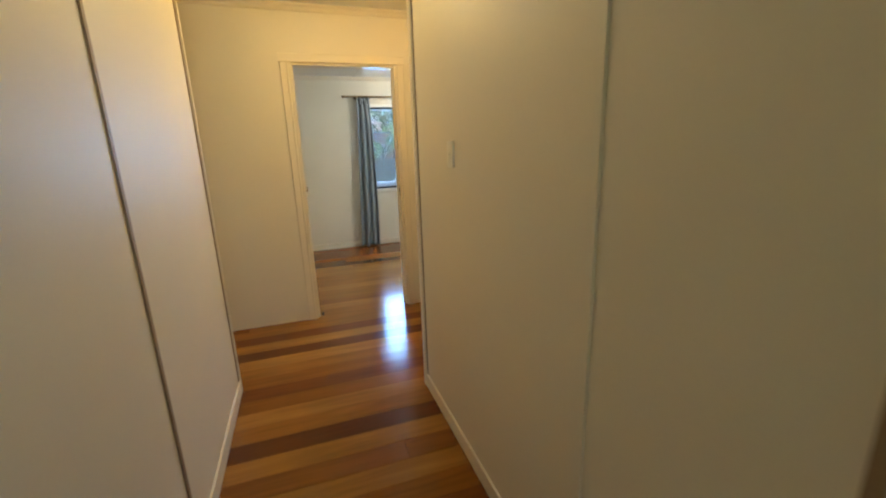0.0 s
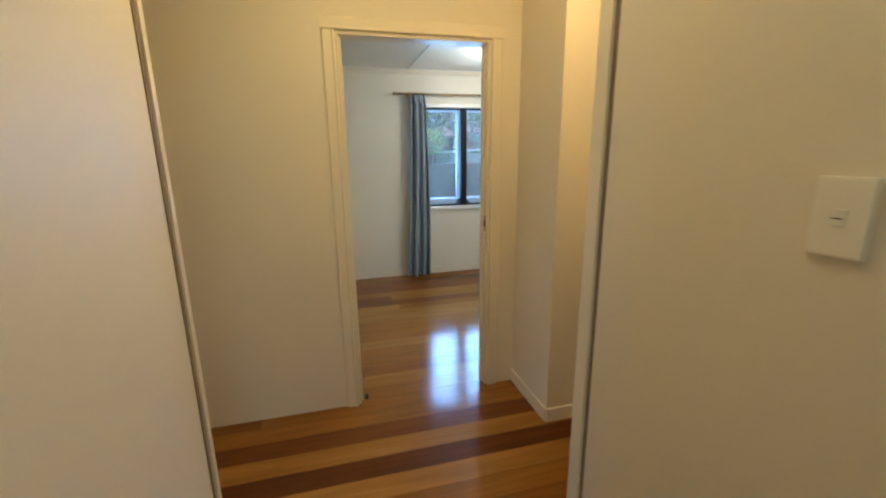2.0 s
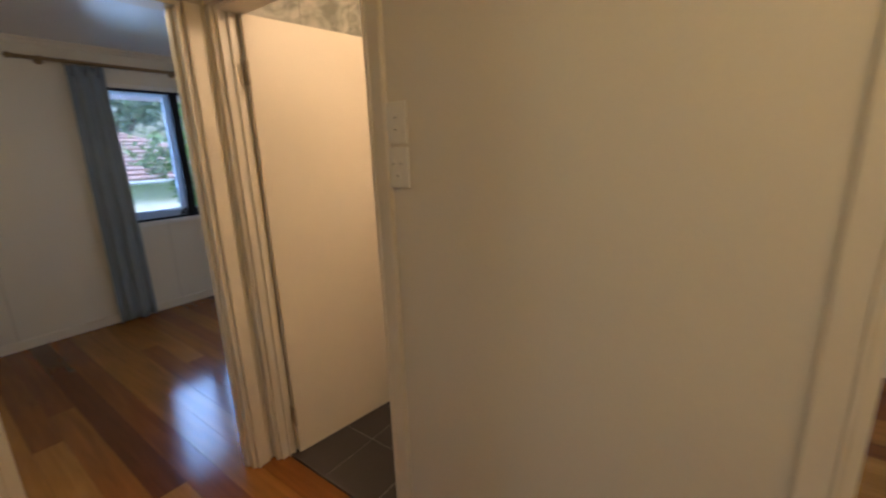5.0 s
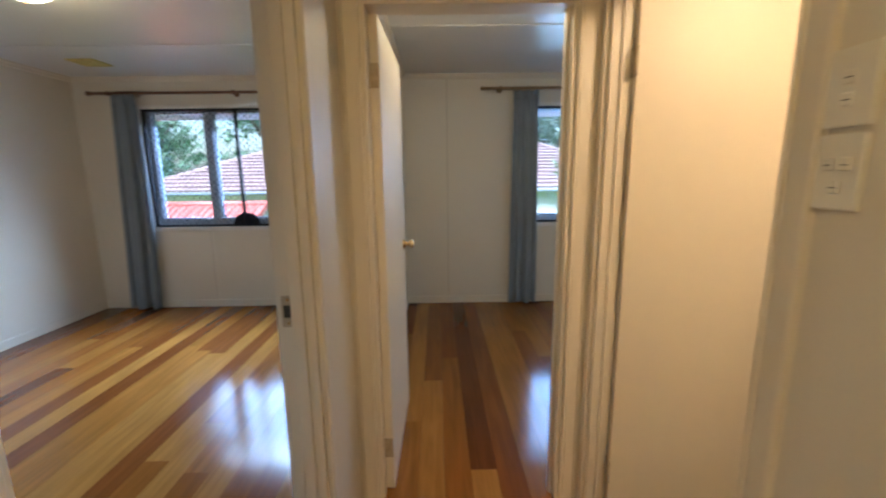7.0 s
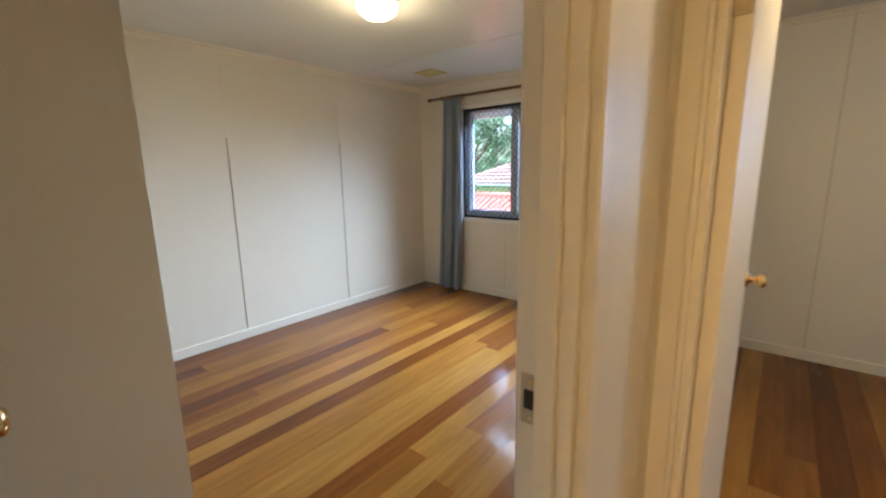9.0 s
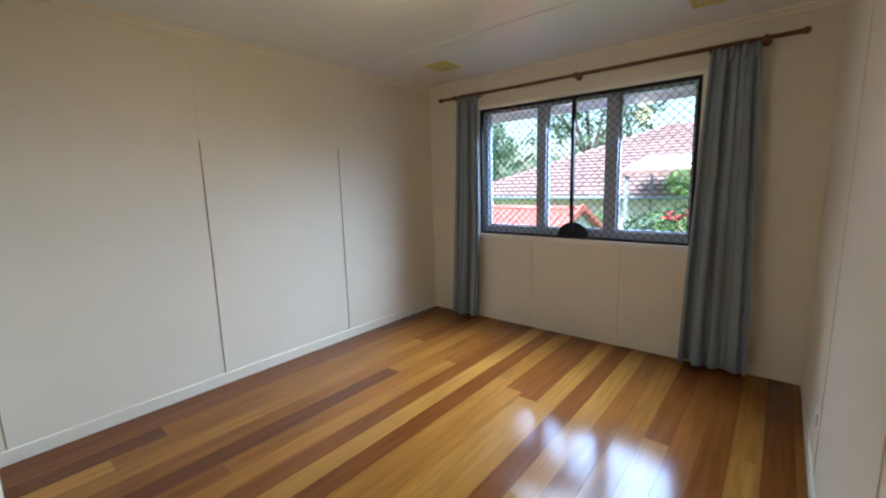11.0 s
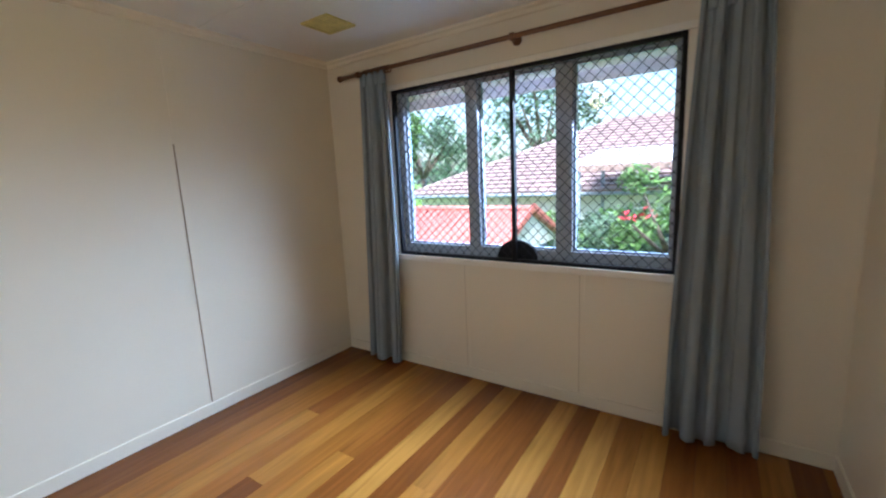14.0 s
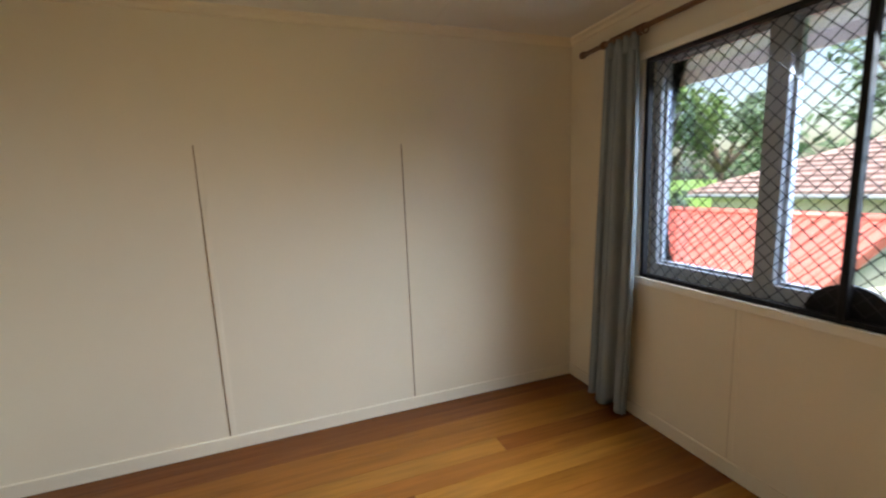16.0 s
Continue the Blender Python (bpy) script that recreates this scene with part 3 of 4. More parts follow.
def screened_window(name, m, w, h, posts, bar, pitch, wire, wire_mat, bar_w, label, winder):
    """Painted timber window with glass, a black-framed sliding security screen before it, a sill and a head."""
    d = thing(name, m, label, "window", kind="structure")
    f, top, bead = 0.042, 0.022, 0.012
    frame_bm = boxes((0, f, -0.15, -0.07, 0, h), (w - f, w, -0.15, -0.07, 0, h), (f, w - f, -0.15, -0.07, 0, f + 0.035), (f, w - f, -0.15, -0.07, h - top, h))
    part("window_frame", frame_bm, WINDOW_PAINT, d)
    edges = [f] + [v for p in posts for v in p] + [w - f]
    for p0, p1 in posts:
        part("mullion", soft_box(p0, p1, -0.15, -0.065, f + 0.035, h - top, 0.006, 2), WINDOW_PAINT, d)
    z0, z1 = f + 0.035, h - top
    for a, b in zip(edges[::2], edges[1::2]):
        part("glazing_bead", boxes((a, a + bead, -0.135, -0.10, z0, z1), (b - bead, b, -0.135, -0.10, z0, z1), (a + bead, b - bead, -0.135, -0.10, z0, z0 + bead), (a + bead, b - bead, -0.135, -0.10, z1 - bead, z1)), WINDOW_PAINT, d)
        pane = part("pane", boxes((a + bead, b - bead, -0.120, -0.116, z0 + bead, z1 - bead)), GLASS, d, "clear glass pane")
        pane.visible_shadow = False
    # black screen frame and the panels
    part("screen_frame", boxes((0.0, 0.024, -0.03, 0.006, 0, h), (w - 0.024, w, -0.03, 0.006, 0, h), (0.024, w - 0.024, -0.03, 0.006, 0, 0.020), (0.024, w - 0.024, -0.03, 0.006, h - 0.022, h)), BLACK, d, "black aluminium security screen frame")
    part("meeting_bar", soft_box(bar - bar_w / 2, bar + bar_w / 2, -0.028, 0.014, 0.0, h - 0.004, 0.003, 1), BLACK, d, "black aluminium meeting bar")
    for a, b in ((0.024, bar - bar_w / 2), (bar + bar_w / 2, w - 0.024)):
        bm = diamond_grille(b - a, h - 0.042, pitch, wire)
        bmesh.ops.translate(bm, verts=bm.verts[:], vec=(a, -0.012, 0.020))
        part("grille", bm, wire_mat, d, "diamond security grille")
    # sill, apron moulding and head
    part("window_sill", soft_box(-0.05, w + 0.05, 0.002, 0.028, -0.042, 0.0, 0.006, 2), SILL, d, "white painted timber sill")
    part("window_head", soft_box(-0.045, w + 0.045, 0.001, 0.016, h, h + 0.038, 0.004, 1), SILL, d, "white painted head moulding")
    for x0, x1 in ((-0.045, -0.001), (w + 0.001, w + 0.045)):
        part("window_trim", soft_box(x0, x1, 0.001, 0.014, 0.0, h, 0.004, 1), SILL, d)
    if winder:
        r, hh = winder
        bm = bmesh.new()
        n = 18
        pts = [(bar + r * math.cos(math.pi * i / n), hh * math.sin(math.pi * i / n)) for i in range(n + 1)]
        fr = [bm.verts.new((x, -0.034, 0.018 + z)) for x, z in pts]
        bk = [bm.verts.new((x, -0.052, 0.018 + z)) for x, z in pts]
        bm.faces.new(fr)
        bm.faces.new(bk[::-1])
        for i in range(n):
            bm.faces.new((fr[i], bk[i], bk[i + 1], fr[i + 1]))
        bm.faces.new((fr[n], bk[n], bk[0], fr[0]))
        bmesh.ops.recalc_face_normals(bm, faces=bm.faces[:])
        part("winder_cover", bm, BLACK, d, "black half-round winder opening")
    return d


# west wall: local x runs along world +y, local y runs to world +x  (mirror-free turn: x->y needs rz=-90 with x reversed)
def west(y1, z):
    """Pose for a window on the west wall whose local x runs from y1 towards the south."""
    return pose(EXT_X, y1, z, 0, 0, -90)


cw = WIN_C[1] - WIN_C[0]
screened_window("window_1", west(WIN_C[1], WIN_C[2]), cw, WIN_C[3] - WIN_C[2], [(WIN_C[1] - 1.672, WIN_C[1] - 1.572), (WIN_C[1] - 1.035, WIN_C[1] - 0.945)], WIN_C[1] - 1.318, 0.067, 0.0034, STRAND, 0.026,
                "three-light painted window behind a black diamond security screen", (0.14, 0.125))
bw = WIN_B[1] - WIN_B[0]
screened_window("window_2", west(WIN_B[1], WIN_B[2]), bw, WIN_B[3] - WIN_B[2], [(WIN_B[1] - 5.02, WIN_B[1] - 4.93)], WIN_B[1] - 4.975, 0.045, 0.003, PALE_STRAND, 0.075,
                "painted bedroom window behind a fine mesh screen with black bar", (0.10, 0.085))
screened_window("window_3", pose(WIN_A[1], A_WALL, WIN_A[2], 0, 0, 180), WIN_A[1] - WIN_A[0], WIN_A[3] - WIN_A[2], [(WIN_A[1] - 2.345, WIN_A[1] - 2.255)], WIN_A[1] - 2.30, 0.038, 0.003, PALE_STRAND, 0.07,
                "rear bedroom window with black meeting bar and fine mesh", (0.085, 0.075))


# ---- curtains and poles ----
def curtain(m, w_top, w_bot, height, folds, seed, label, lean=0.0):
    """Hanging cloth: local x along the wall, y towards the room, z up from the hem."""
    rnd = random.Random(seed)
    d = thing("curtain", m, label, "curtain", "grey-blue curtains")
    nx, nz = folds * 14, 40
    # uneven pleat widths and depths, drifting towards the hem
    cuts = [0.0]
    for _ in range(folds):
        cuts.append(cuts[-1] + rnd.uniform(0.55, 1.5))
    cuts = [c / cuts[-1] for c in cuts]
    depth = [rnd.uniform(0.45, 1.25) for _ in range(folds + 1)]
    drift = [rnd.uniform(-1, 1) for _ in range(folds + 1)]
    bm = bmesh.new()
    grid = []
    for j in range(nz + 1):
        t = j / nz
        w = w_bot + (w_top - w_bot) * (t ** 1.5)
        row = []
        for i in range(nx + 1):
            u = i / nx
            f = max(k for k in range(folds) if cuts[k] <= u + 1e-9)
            v = (u - cuts[f]) / (cuts[f + 1] - cuts[f])
            deep = depth[f] * (1 - v) + depth[f + 1] * v
            soft = 0.5 + 0.5 * (1 - t) if t < 0.9 else 0.55
            y = 0.040 * deep * soft * math.cos(v * math.tau) * (1 + 0.25 * math.sin(2.2 * t + 3 * drift[f]))
            y += 0.012 * drift[f] * math.sin(math.pi * (1 - t) * 1.3 + f) + 0.010 * (1 - t) * math.sin(9 * u + seed)
            x = (u - 0.5) * w + 0.012 * math.sin(v * math.tau * 2) * soft + 0.018 * drift[f] * (1 - t) * math.sin(math.pi * v) + lean * (1 - t) ** 2
            z = height * t + (0.008 * math.sin(u * 14 + seed) if j == 0 else 0)
            row.append(bm.verts.new((x, y, z)))
        grid.append(row)
    for j in range(nz):
        for i in range(nx):
            bm.faces.new((grid[j][i], grid[j][i + 1], grid[j + 1][i + 1], grid[j + 1][i])).smooth = True
    cloth = part("cloth", bm, FABRIC, d)
    sol = cloth.modifiers.new("thick", 'SOLIDIFY')
    sol.thickness = 0.003
    # gathered heading tape along the top
    bm = bmesh.new()
    n = folds * 10
    rows = []
    for z in (height - 0.075, height - 0.012, height + 0.012):
        rows.append([bm.verts.new(((u / n - 0.5) * w_top * 1.01, 0.030 * math.sin(u / n * folds * math.tau) + 0.006, z)) for u in range(n + 1)])
    for a, b in zip(rows, rows[1:]):
        for i in range(n):
            bm.faces.new((a[i], a[i + 1], b[i + 1], b[i])).smooth = True
    head = part("heading", bm, FABRIC, d, "pleated grey-blue heading tape")
    sol = head.modifiers.new("thick", 'SOLIDIFY')
    sol.thickness = 0.003
    return d


def curtain_pole(m, length, mat, brackets, ring_groups, label, r=0.014):
    """A turned pole along local x, wall behind at y = -stand."""
    d = thing("curtain_pole", m, label, "curtain pole", "timber curtain poles")
    bm = bmesh.new()
    rod(bm, (0, 0, 0), (length, 0, 0), r, seg=16)
    part("pole", bm, mat, d)
    for x, s in ((0, -1), (length, 1)):
        bm = bmesh.new()
        turned(bm, (x, 0, 0), (s, 0, 0), [(0, r * 1.25), (0.008, r * 1.3), (0.012, r * 0.8), (0.022, r * 1.5), (0.036, r * 1.6), (0.048, r * 1.1), (0.054, r * 0.3)], 16)
        part("finial", bm, mat, d, "turned timber finial")
    for x in brackets:
        bm = bmesh.new()
        turned(bm, (x, -0.078, -0.004), (0, 1, 0), [(0, 0.030), (0.008, 0.030), (0.012, 0.014), (0.060, 0.012), (0.075, 0.016)], 12)
        turned(bm, (x - 0.012, 0, 0), (1, 0, 0), [(0, r * 1.5), (0.004, r * 1.6), (0.020, r * 1.6), (0.024, r * 1.5)], 14)
        part("bracket", bm, mat, d, "turned timber wall bracket")
    for a, b, n in ring_groups:
        for i in range(n):
            x = a + (b - a) * (i + 0.5) / n
            bm = bmesh.new()
            seg, tube, rr = 16, 6, r * 1.75
            vs = []
            for p in range(seg):
                t = p * math.tau / seg
                ring = []
                for q in range(tube):
                    s = q * math.tau / tube
                    rad = rr + 0.0045 * math.cos(s)
                    ring.append(bm.verts.new((x + 0.0045 * math.sin(s) + 0.002 * math.sin(i * 2.3), rad * math.cos(t), rad * math.sin(t) - r * 0.6)))
                vs.append(ring)
            for p in range(seg):
                for q in range(tube):
                    bm.faces.new((vs[p][q], vs[(p + 1) % seg][q], vs[(p + 1) % seg][(q + 1) % tube], vs[p][(q + 1) % tube])).smooth = True
            part("ring", bm, mat, d)
    return d


# bedroom with the diamond screen: pole from y -0.06 to 2.75
curtain_pole(pose(-3.90, 2.75, 2.262, 0, 0, -90), 2.80, POLE, (0.16, 1.39, 2.64), [(0.19, 0.47, 10), (2.32, 2.58, 9)], "reddish-brown timber curtain pole above the screened window")
curtain(pose(-3.90, 2.435, 0.02, 0, 0, -90), 0.27, 0.42, 2.215, 4, 3, "grey-blue pleated curtain drawn to the side of the window")
curtain(pose(-3.90, 0.265, 0.02, 0, 0, -90), 0.23, 0.33, 2.215, 4, 8, "narrow grey-blue curtain gathered beside the window", lean=0.07)
# north bedroom
curtain_pole(pose(-3.90, 6.05, 2.275, 0, 0, -90), 2.15, PALE_POLE, (0.14, 1.05, 2.0), [(0.16, 0.40, 8), (1.62, 1.88, 8)], "pale timber curtain pole in the north bedroom")
curtain(pose(-3.90, 4.31, 0.02, 0, 0, -90), 0.25, 0.30, 2.22, 3, 12, "grey-blue curtain hanging open by the north window")
curtain(pose(-3.90, 5.77, 0.02, 0, 0, -90), 0.24, 0.30, 2.22, 3, 15, "grey-blue curtain hanging beyond the north window")
# rear bedroom
curtain_pole(pose(2.96, 6.45, 2.085, 0, 0, 180), 1.44, PALE_POLE, (0.10, 1.30), [(0.08, 0.26, 7), (1.10, 1.30, 7)], "pale timber curtain pole over the rear window", 0.012)
curtain(pose(1.745, 6.45, 0.02, 0, 0, 180), 0.17, 0.27, 2.04, 3, 21, "grey-blue curtain with a deep dark fold", lean=0.04)
curtain(pose(2.855, 6.45, 0.02, 0, 0, 180), 0.17, 0.30, 2.04, 3, 25, "grey-blue curtain catching the window light", lean=0.05)


# ---- electrical plates, lamps, vents ----
def wall_plate(name, m, w, h, keys, label, category="light switch", group="wall plates"):
    """Plate in the local xz plane facing +y; keys: (x, z, w, h)."""
    d = thing(name, m, label, category, group)
    part("plate", soft_box(-w / 2, w / 2, 0, 0.009, -h / 2, h / 2, 0.004, 2), PLASTIC, d)
    for x, z, kw, kh in keys:
        part("rocker", soft_box(x - kw / 2, x + kw / 2, 0.008, 0.0125, z - kh / 2, z + kh / 2, 0.002, 1), PLASTIC, d)
        part("slot", boxes((x - kw / 2 + 0.002, x + kw / 2 - 0.002, 0.0126, 0.0129, z - kh * 0.08, z)), SLOT, d)
    return d


wall_plate("light_switch", pose(HALL_R, 2.163, 1.368, 0, 0, 90), 0.066, 0.106, [(0, 0, 0.016, 0.024)], "ivory single light switch on the hall wall")
wall_plate("light_switch", pose(-0.172, END_Y, 1.548, 0, 0, 180), 0.072, 0.114, [(0, 0.014, 0.016, 0.020), (0, -0.018, 0.016, 0.020)], "ivory double light switch beside the bathroom door")
wall_plate("light_switch", pose(-0.172, END_Y, 1.424, 0, 0, 180), 0.072, 0.114, [(-0.014, 0.012, 0.014, 0.020), (0.014, 0.012, 0.014, 0.020), (0, -0.022, 0.016, 0.020)], "ivory triple switch below another plate")
wall_plate("power_point", pose(-2.88, C_RIGHT, 0.31, 0, 0, 180), 0.072, 0.060, [(0, 0.0, 0.020, 0.020)], "small ivory outlet plate low on the wall", "outlet")
wall_plate("power_point", pose(EXT_X, 5.10, 0.30, 0, 0, -90), 0.115, 0.072, [(-0.04, 0.018, 0.012, 0.018), (0.04, 0.018, 0.012, 0.018)], "ivory power point under the north window", "power point")


def oyster_lamp(x, y, z, r, watts, color, label):
    d = thing("ceiling_lamp", pose(x, y, z), label, "ceiling lamp", "oyster ceiling lamps")
    bm = bmesh.new()
    turned(bm, (0, 0, 0), (0, 0, -1), [(0, r * 0.96), (0.018, r), (0.022, r * 0.97)], 32)
    part("base_ring", bm, SILL, d, "white base ring")
    bm = bmesh.new()
    turned(bm, (0, 0, -0.023), (0, 0, -1), [(0, r * 0.96), (0.02, r * 0.95), (0.045, r * 0.82), (0.064, r * 0.58), (0.074, r * 0.30), (0.077, r * 0.05)], 32)
    part("diffuser", bm, LAMP_ON, d, "lit opal glass bowl")
    bm = bmesh.new()
    turned(bm, (0, 0, -0.0995), (0, 0, -1), [(0, 0.010), (0.006, 0.011), (0.012, 0.006), (0.014, 0.002)], 12)
    part("finial", bm, BRASS, d, "small brass finial")
    bulb(x, y, z - 0.21, watts, color, 0.10)


oyster_lamp(-1.87, 1.30, H, 0.125, C_WATTS, (1.0, 0.77, 0.42), "lit opal glass oyster lamp on the bedroom ceiling")
oyster_lamp(2.42, 5.53, A_CEIL, 0.15, A_WATTS, (0.98, 0.96, 0.90), "lit opal oyster lamp in the rear bedroom")
# added lamp, hidden behind the door head, warms the north bedroom
oyster_lamp(-1.76, 3.55, H, 0.15, B_WATTS, (1.0, 0.74, 0.38), "added oyster lamp kept out of view to warm the north bedroom")
# unseen lamp added as weak fill along the hall
oyster_lamp(1.00, 1.95, H, 0.14, HALL_WATTS, (1.0, 0.70, 0.24), "unseen oyster lamp added as faint warm fill in the hall")
oyster_lamp(0.88, 3.12, H, 0.13, LOBBY_WATTS, (1.0, 0.64, 0.14), "warm lit oyster lamp on the lobby ceiling")
# out of view, added for the orange light on the alcove walls
oyster_lamp(1.72, 3.10, H, 0.12, ALCOVE_WATTS, (1.0, 0.58, 0.15), "small unseen oyster lamp added to turn the alcove orange")
oyster_lamp(0.08, 4.62, H, 0.14, BATH_WATTS, (1.0, 0.67, 0.36), "warm lit oyster lamp on the bathroom ceiling")


def ceiling_vent(x, y, label):
    d = thing("ceiling_vent", pose(x, y, H), label, "ceiling vent", "yellowed ceiling vents")
    a = 0.115
    part("frame", boxes((-a, a, -a, -a + 0.022, -0.012, -0.0005), (-a, a, a - 0.022, a, -0.012, -0.0005), (-a, -a + 0.022, -a + 0.022, a - 0.022, -0.012, -0.0005), (a - 0.022, a, -a + 0.022, a - 0.022, -0.012, -0.0005)), YELLOWED, d)
    for i in range(6):
        y0 = -a + 0.028 + i * 0.029
        part("slat", boxes((-a + 0.022, a - 0.022, y0, y0 + 0.020, -0.009, -0.003)), YELLOWED, d)


ceiling_vent(-3.41, 0.37, "yellowed square vent in the bedroom ceiling")
ceiling_vent(-3.42, 2.35, "yellowed square ceiling vent near the corner")

bm = bmesh.new()
turned(bm, (0, 0, 0), (0, 0, 1), [(0, 0.011), (0.003, 0.012), (0.008, 0.008), (0.018, 0.008), (0.022, 0.010), (0.026, 0.008)], 14)
stop = thing("door_stop", pose(0.885, 4.06, 0), "small dark rubber door stop on the boards", "door stop")
part("rubber", bm, BLACK, stop)

# ---- bathroom ----
tiles_floor = setting("floor_bathroom", boxes((LOBBY_X, 0.25, END_Y + 0.045, A_WALL, -0.02, 0.004)), GROUT)
bm = bmesh.new()
box(bm, 0.002, 0.298, 0.002, 0.298, 0, 0.003)
tile_mesh = bpy.data.meshes.new("tile")
bm.to_mesh(tile_mesh)
bm.free()
tile_mesh.materials.append(TILE)
for i in range(5):
    for j in range(8):
        t = new("tile", tile_mesh)
        t.parent = tiles_floor
        x0, y0 = -1.1 + i * 0.30, END_Y + 0.05 + j * 0.30
        t.location = (x0, y0, 0.003)
        if x0 + 0.3 > 0.25:
            t.scale = ((0.25 - x0) / 0.30, 1, 1)
setting("threshold_strip", boxes((BATH_DOOR[0] + 0.02, BATH_DOOR[1] - 0.02, END_Y + 0.036, END_Y + 0.05, -0.02, 0.011)), TILE)
marble_wall = setting("wall_lining_bath_west", boxes((LOBBY_X, LOBBY_X + 0.004, END_Y + 0.10, 6.0, 0, 2.36)), GROUT)
bm = bmesh.new()
box(bm, 0, 0.006, 0.0015, 0.2985, 0.0015, 0.2985)
mt = bpy.data.meshes.new("marble_tile")
bm.to_mesh(mt)
bm.free()
mt.materials.append(MARBLE)
for j in range(6):
    for k in range(8):
        t = new("tile", mt)
        t.parent = marble_wall
        t.location = (LOBBY_X + 0.003, END_Y + 0.12 + j * 0.30, k * 0.295)
bath_back = setting("wall_lining_bath_rear", boxes((LOBBY_X + 0.01, 0.25, 5.60, 5.70, 0, H)), CREAM)
for i in range(4):
    for k in range(4):
        t = new("tile", mt)
        t.parent = bath_back
        t.matrix_basis = pose(-1.08 + i * 0.30, 5.601, 0.92 + k * 0.295, 0, 0, -90)

vanity = thing("bathroom_vanity", pose(-0.72, 5.30, 0), "white vanity with ceramic basin against the tiled wall", "vanity")
part("kickboard", boxes((-0.36, 0.36, -0.20, 0.26, 0.01, 0.10)), SLOT, vanity)
part("cabinet", soft_box(-0.38, 0.38, -0.25, 0.28, 0.10, 0.80, 0.004, 1), SILL, vanity)
for x in (-0.19, 0.19):
    dr = part("cabinet_door", soft_box(x - 0.18, x + 0.18, -0.27, -0.252, 0.12, 0.78, 0.004, 1), SILL, vanity)
    bm = bmesh.new()
    turned(bm, (x * 0.25, -0.27, 0.70), (0, -1, 0), [(0, 0.008), (0.012, 0.008), (0.018, 0.014), (0.024, 0.010)], 10)
    part("handle", bm, CHROME, dr)
bm = soft_box(-0.40, 0.40, -0.29, 0.29, 0.80, 0.845, 0.012, 3)
part("basin_top", bm, CERAMIC, vanity, "glossy white ceramic top")
bm = bmesh.new()
turned(bm, (0, 0, 0.845), (0, 0, 1), [(0, 0.15), (0.05, 0.19), (0.09, 0.205), (0.095, 0.195), (0.05, 0.16), (0.02, 0.08)], 24)
part("basin", bm, CERAMIC, vanity, "white ceramic basin")
bm = bmesh.new()
rod(bm, (0, 0.22, 0.845), (0, 0.22, 0.98), 0.012)
rod(bm, (0, 0.22, 0.97), (0, 0.10, 0.96), 0.010)
part("tap", bm, CHROME, vanity, "chrome basin tap")


# ---- outdoors ----
def ground_z(x, y):
    west_drop = -2.3 if x < -5.5 else -2.3 + (x + 5.5) * 0.30 if x < -0.5 else -0.8
    return max(west_drop, -0.8 - max(0, (-x - 5.5)) * 0.2) if x > -5.5 else -2.3


bm = bmesh.new()
xs = [-400, -120, -60, -40, -30, -24, -18, -14, -11, -8.5, -7, -5.6, -4.6, -3, -1, 1, 3, 6, 10, 20, 60, 120, 400]
ys = [-400, -120, -50, -25, -12, -6, -2, 2, 5, 7, 9, 12, 16, 20, 26, 34, 50, 120, 400]
grid = [[bm.verts.new((x, y, ground_z(x, y) + 0.05 * math.sin(x * 1.7 + y))) for x in xs] for y in ys]
for j in range(len(ys) - 1):
    for i in range(len(xs) - 1):
        bm.faces.new((grid[j][i], grid[j][i + 1], grid[j + 1][i + 1], grid[j + 1][i])).smooth = True
setting("ground", bm, GRASS)


def tiled_slope(bm, a, b, c, d, rows, lift=0.05, t=0.045):
    """Overlapping courses on the quad a-b (eaves) to d-c (ridge); lower edge of each course is proud."""
    a, b, c, d = (Vector(p) for p in (a, b, c, d))
    n = (b - a).cross(d - a).normalized()
    if n.z < 0:
        n = -n
    for r in range(rows):
        t0, t1 = r / rows, (r + 1.08) / rows
        t1 = min(t1, 1)
        l0, r0, l1, r1 = a.lerp(d, t0), b.lerp(c, t0), a.lerp(d, t1), b.lerp(c, t1)
        cols = max(2, int((r0 - l0).length / 0.34))
        for k in range(cols):
            p = [l0.lerp(r0, k / cols), l0.lerp(r0, (k + 0.96) / cols), l1.lerp(r1, (k + 0.96) / cols), l1.lerp(r1, k / cols)]
            top = [p[0] + n * (lift + t), p[1] + n * (lift + t), p[2] + n * lift * 0.3, p[3] + n * lift * 0.3]
            v = [bm.verts.new(q) for q in (p[0], p[1], *top)]
            bm.faces.new((v[2], v[3], v[4], v[5]))
            bm.faces.new((v[0], v[1], v[3], v[2]))


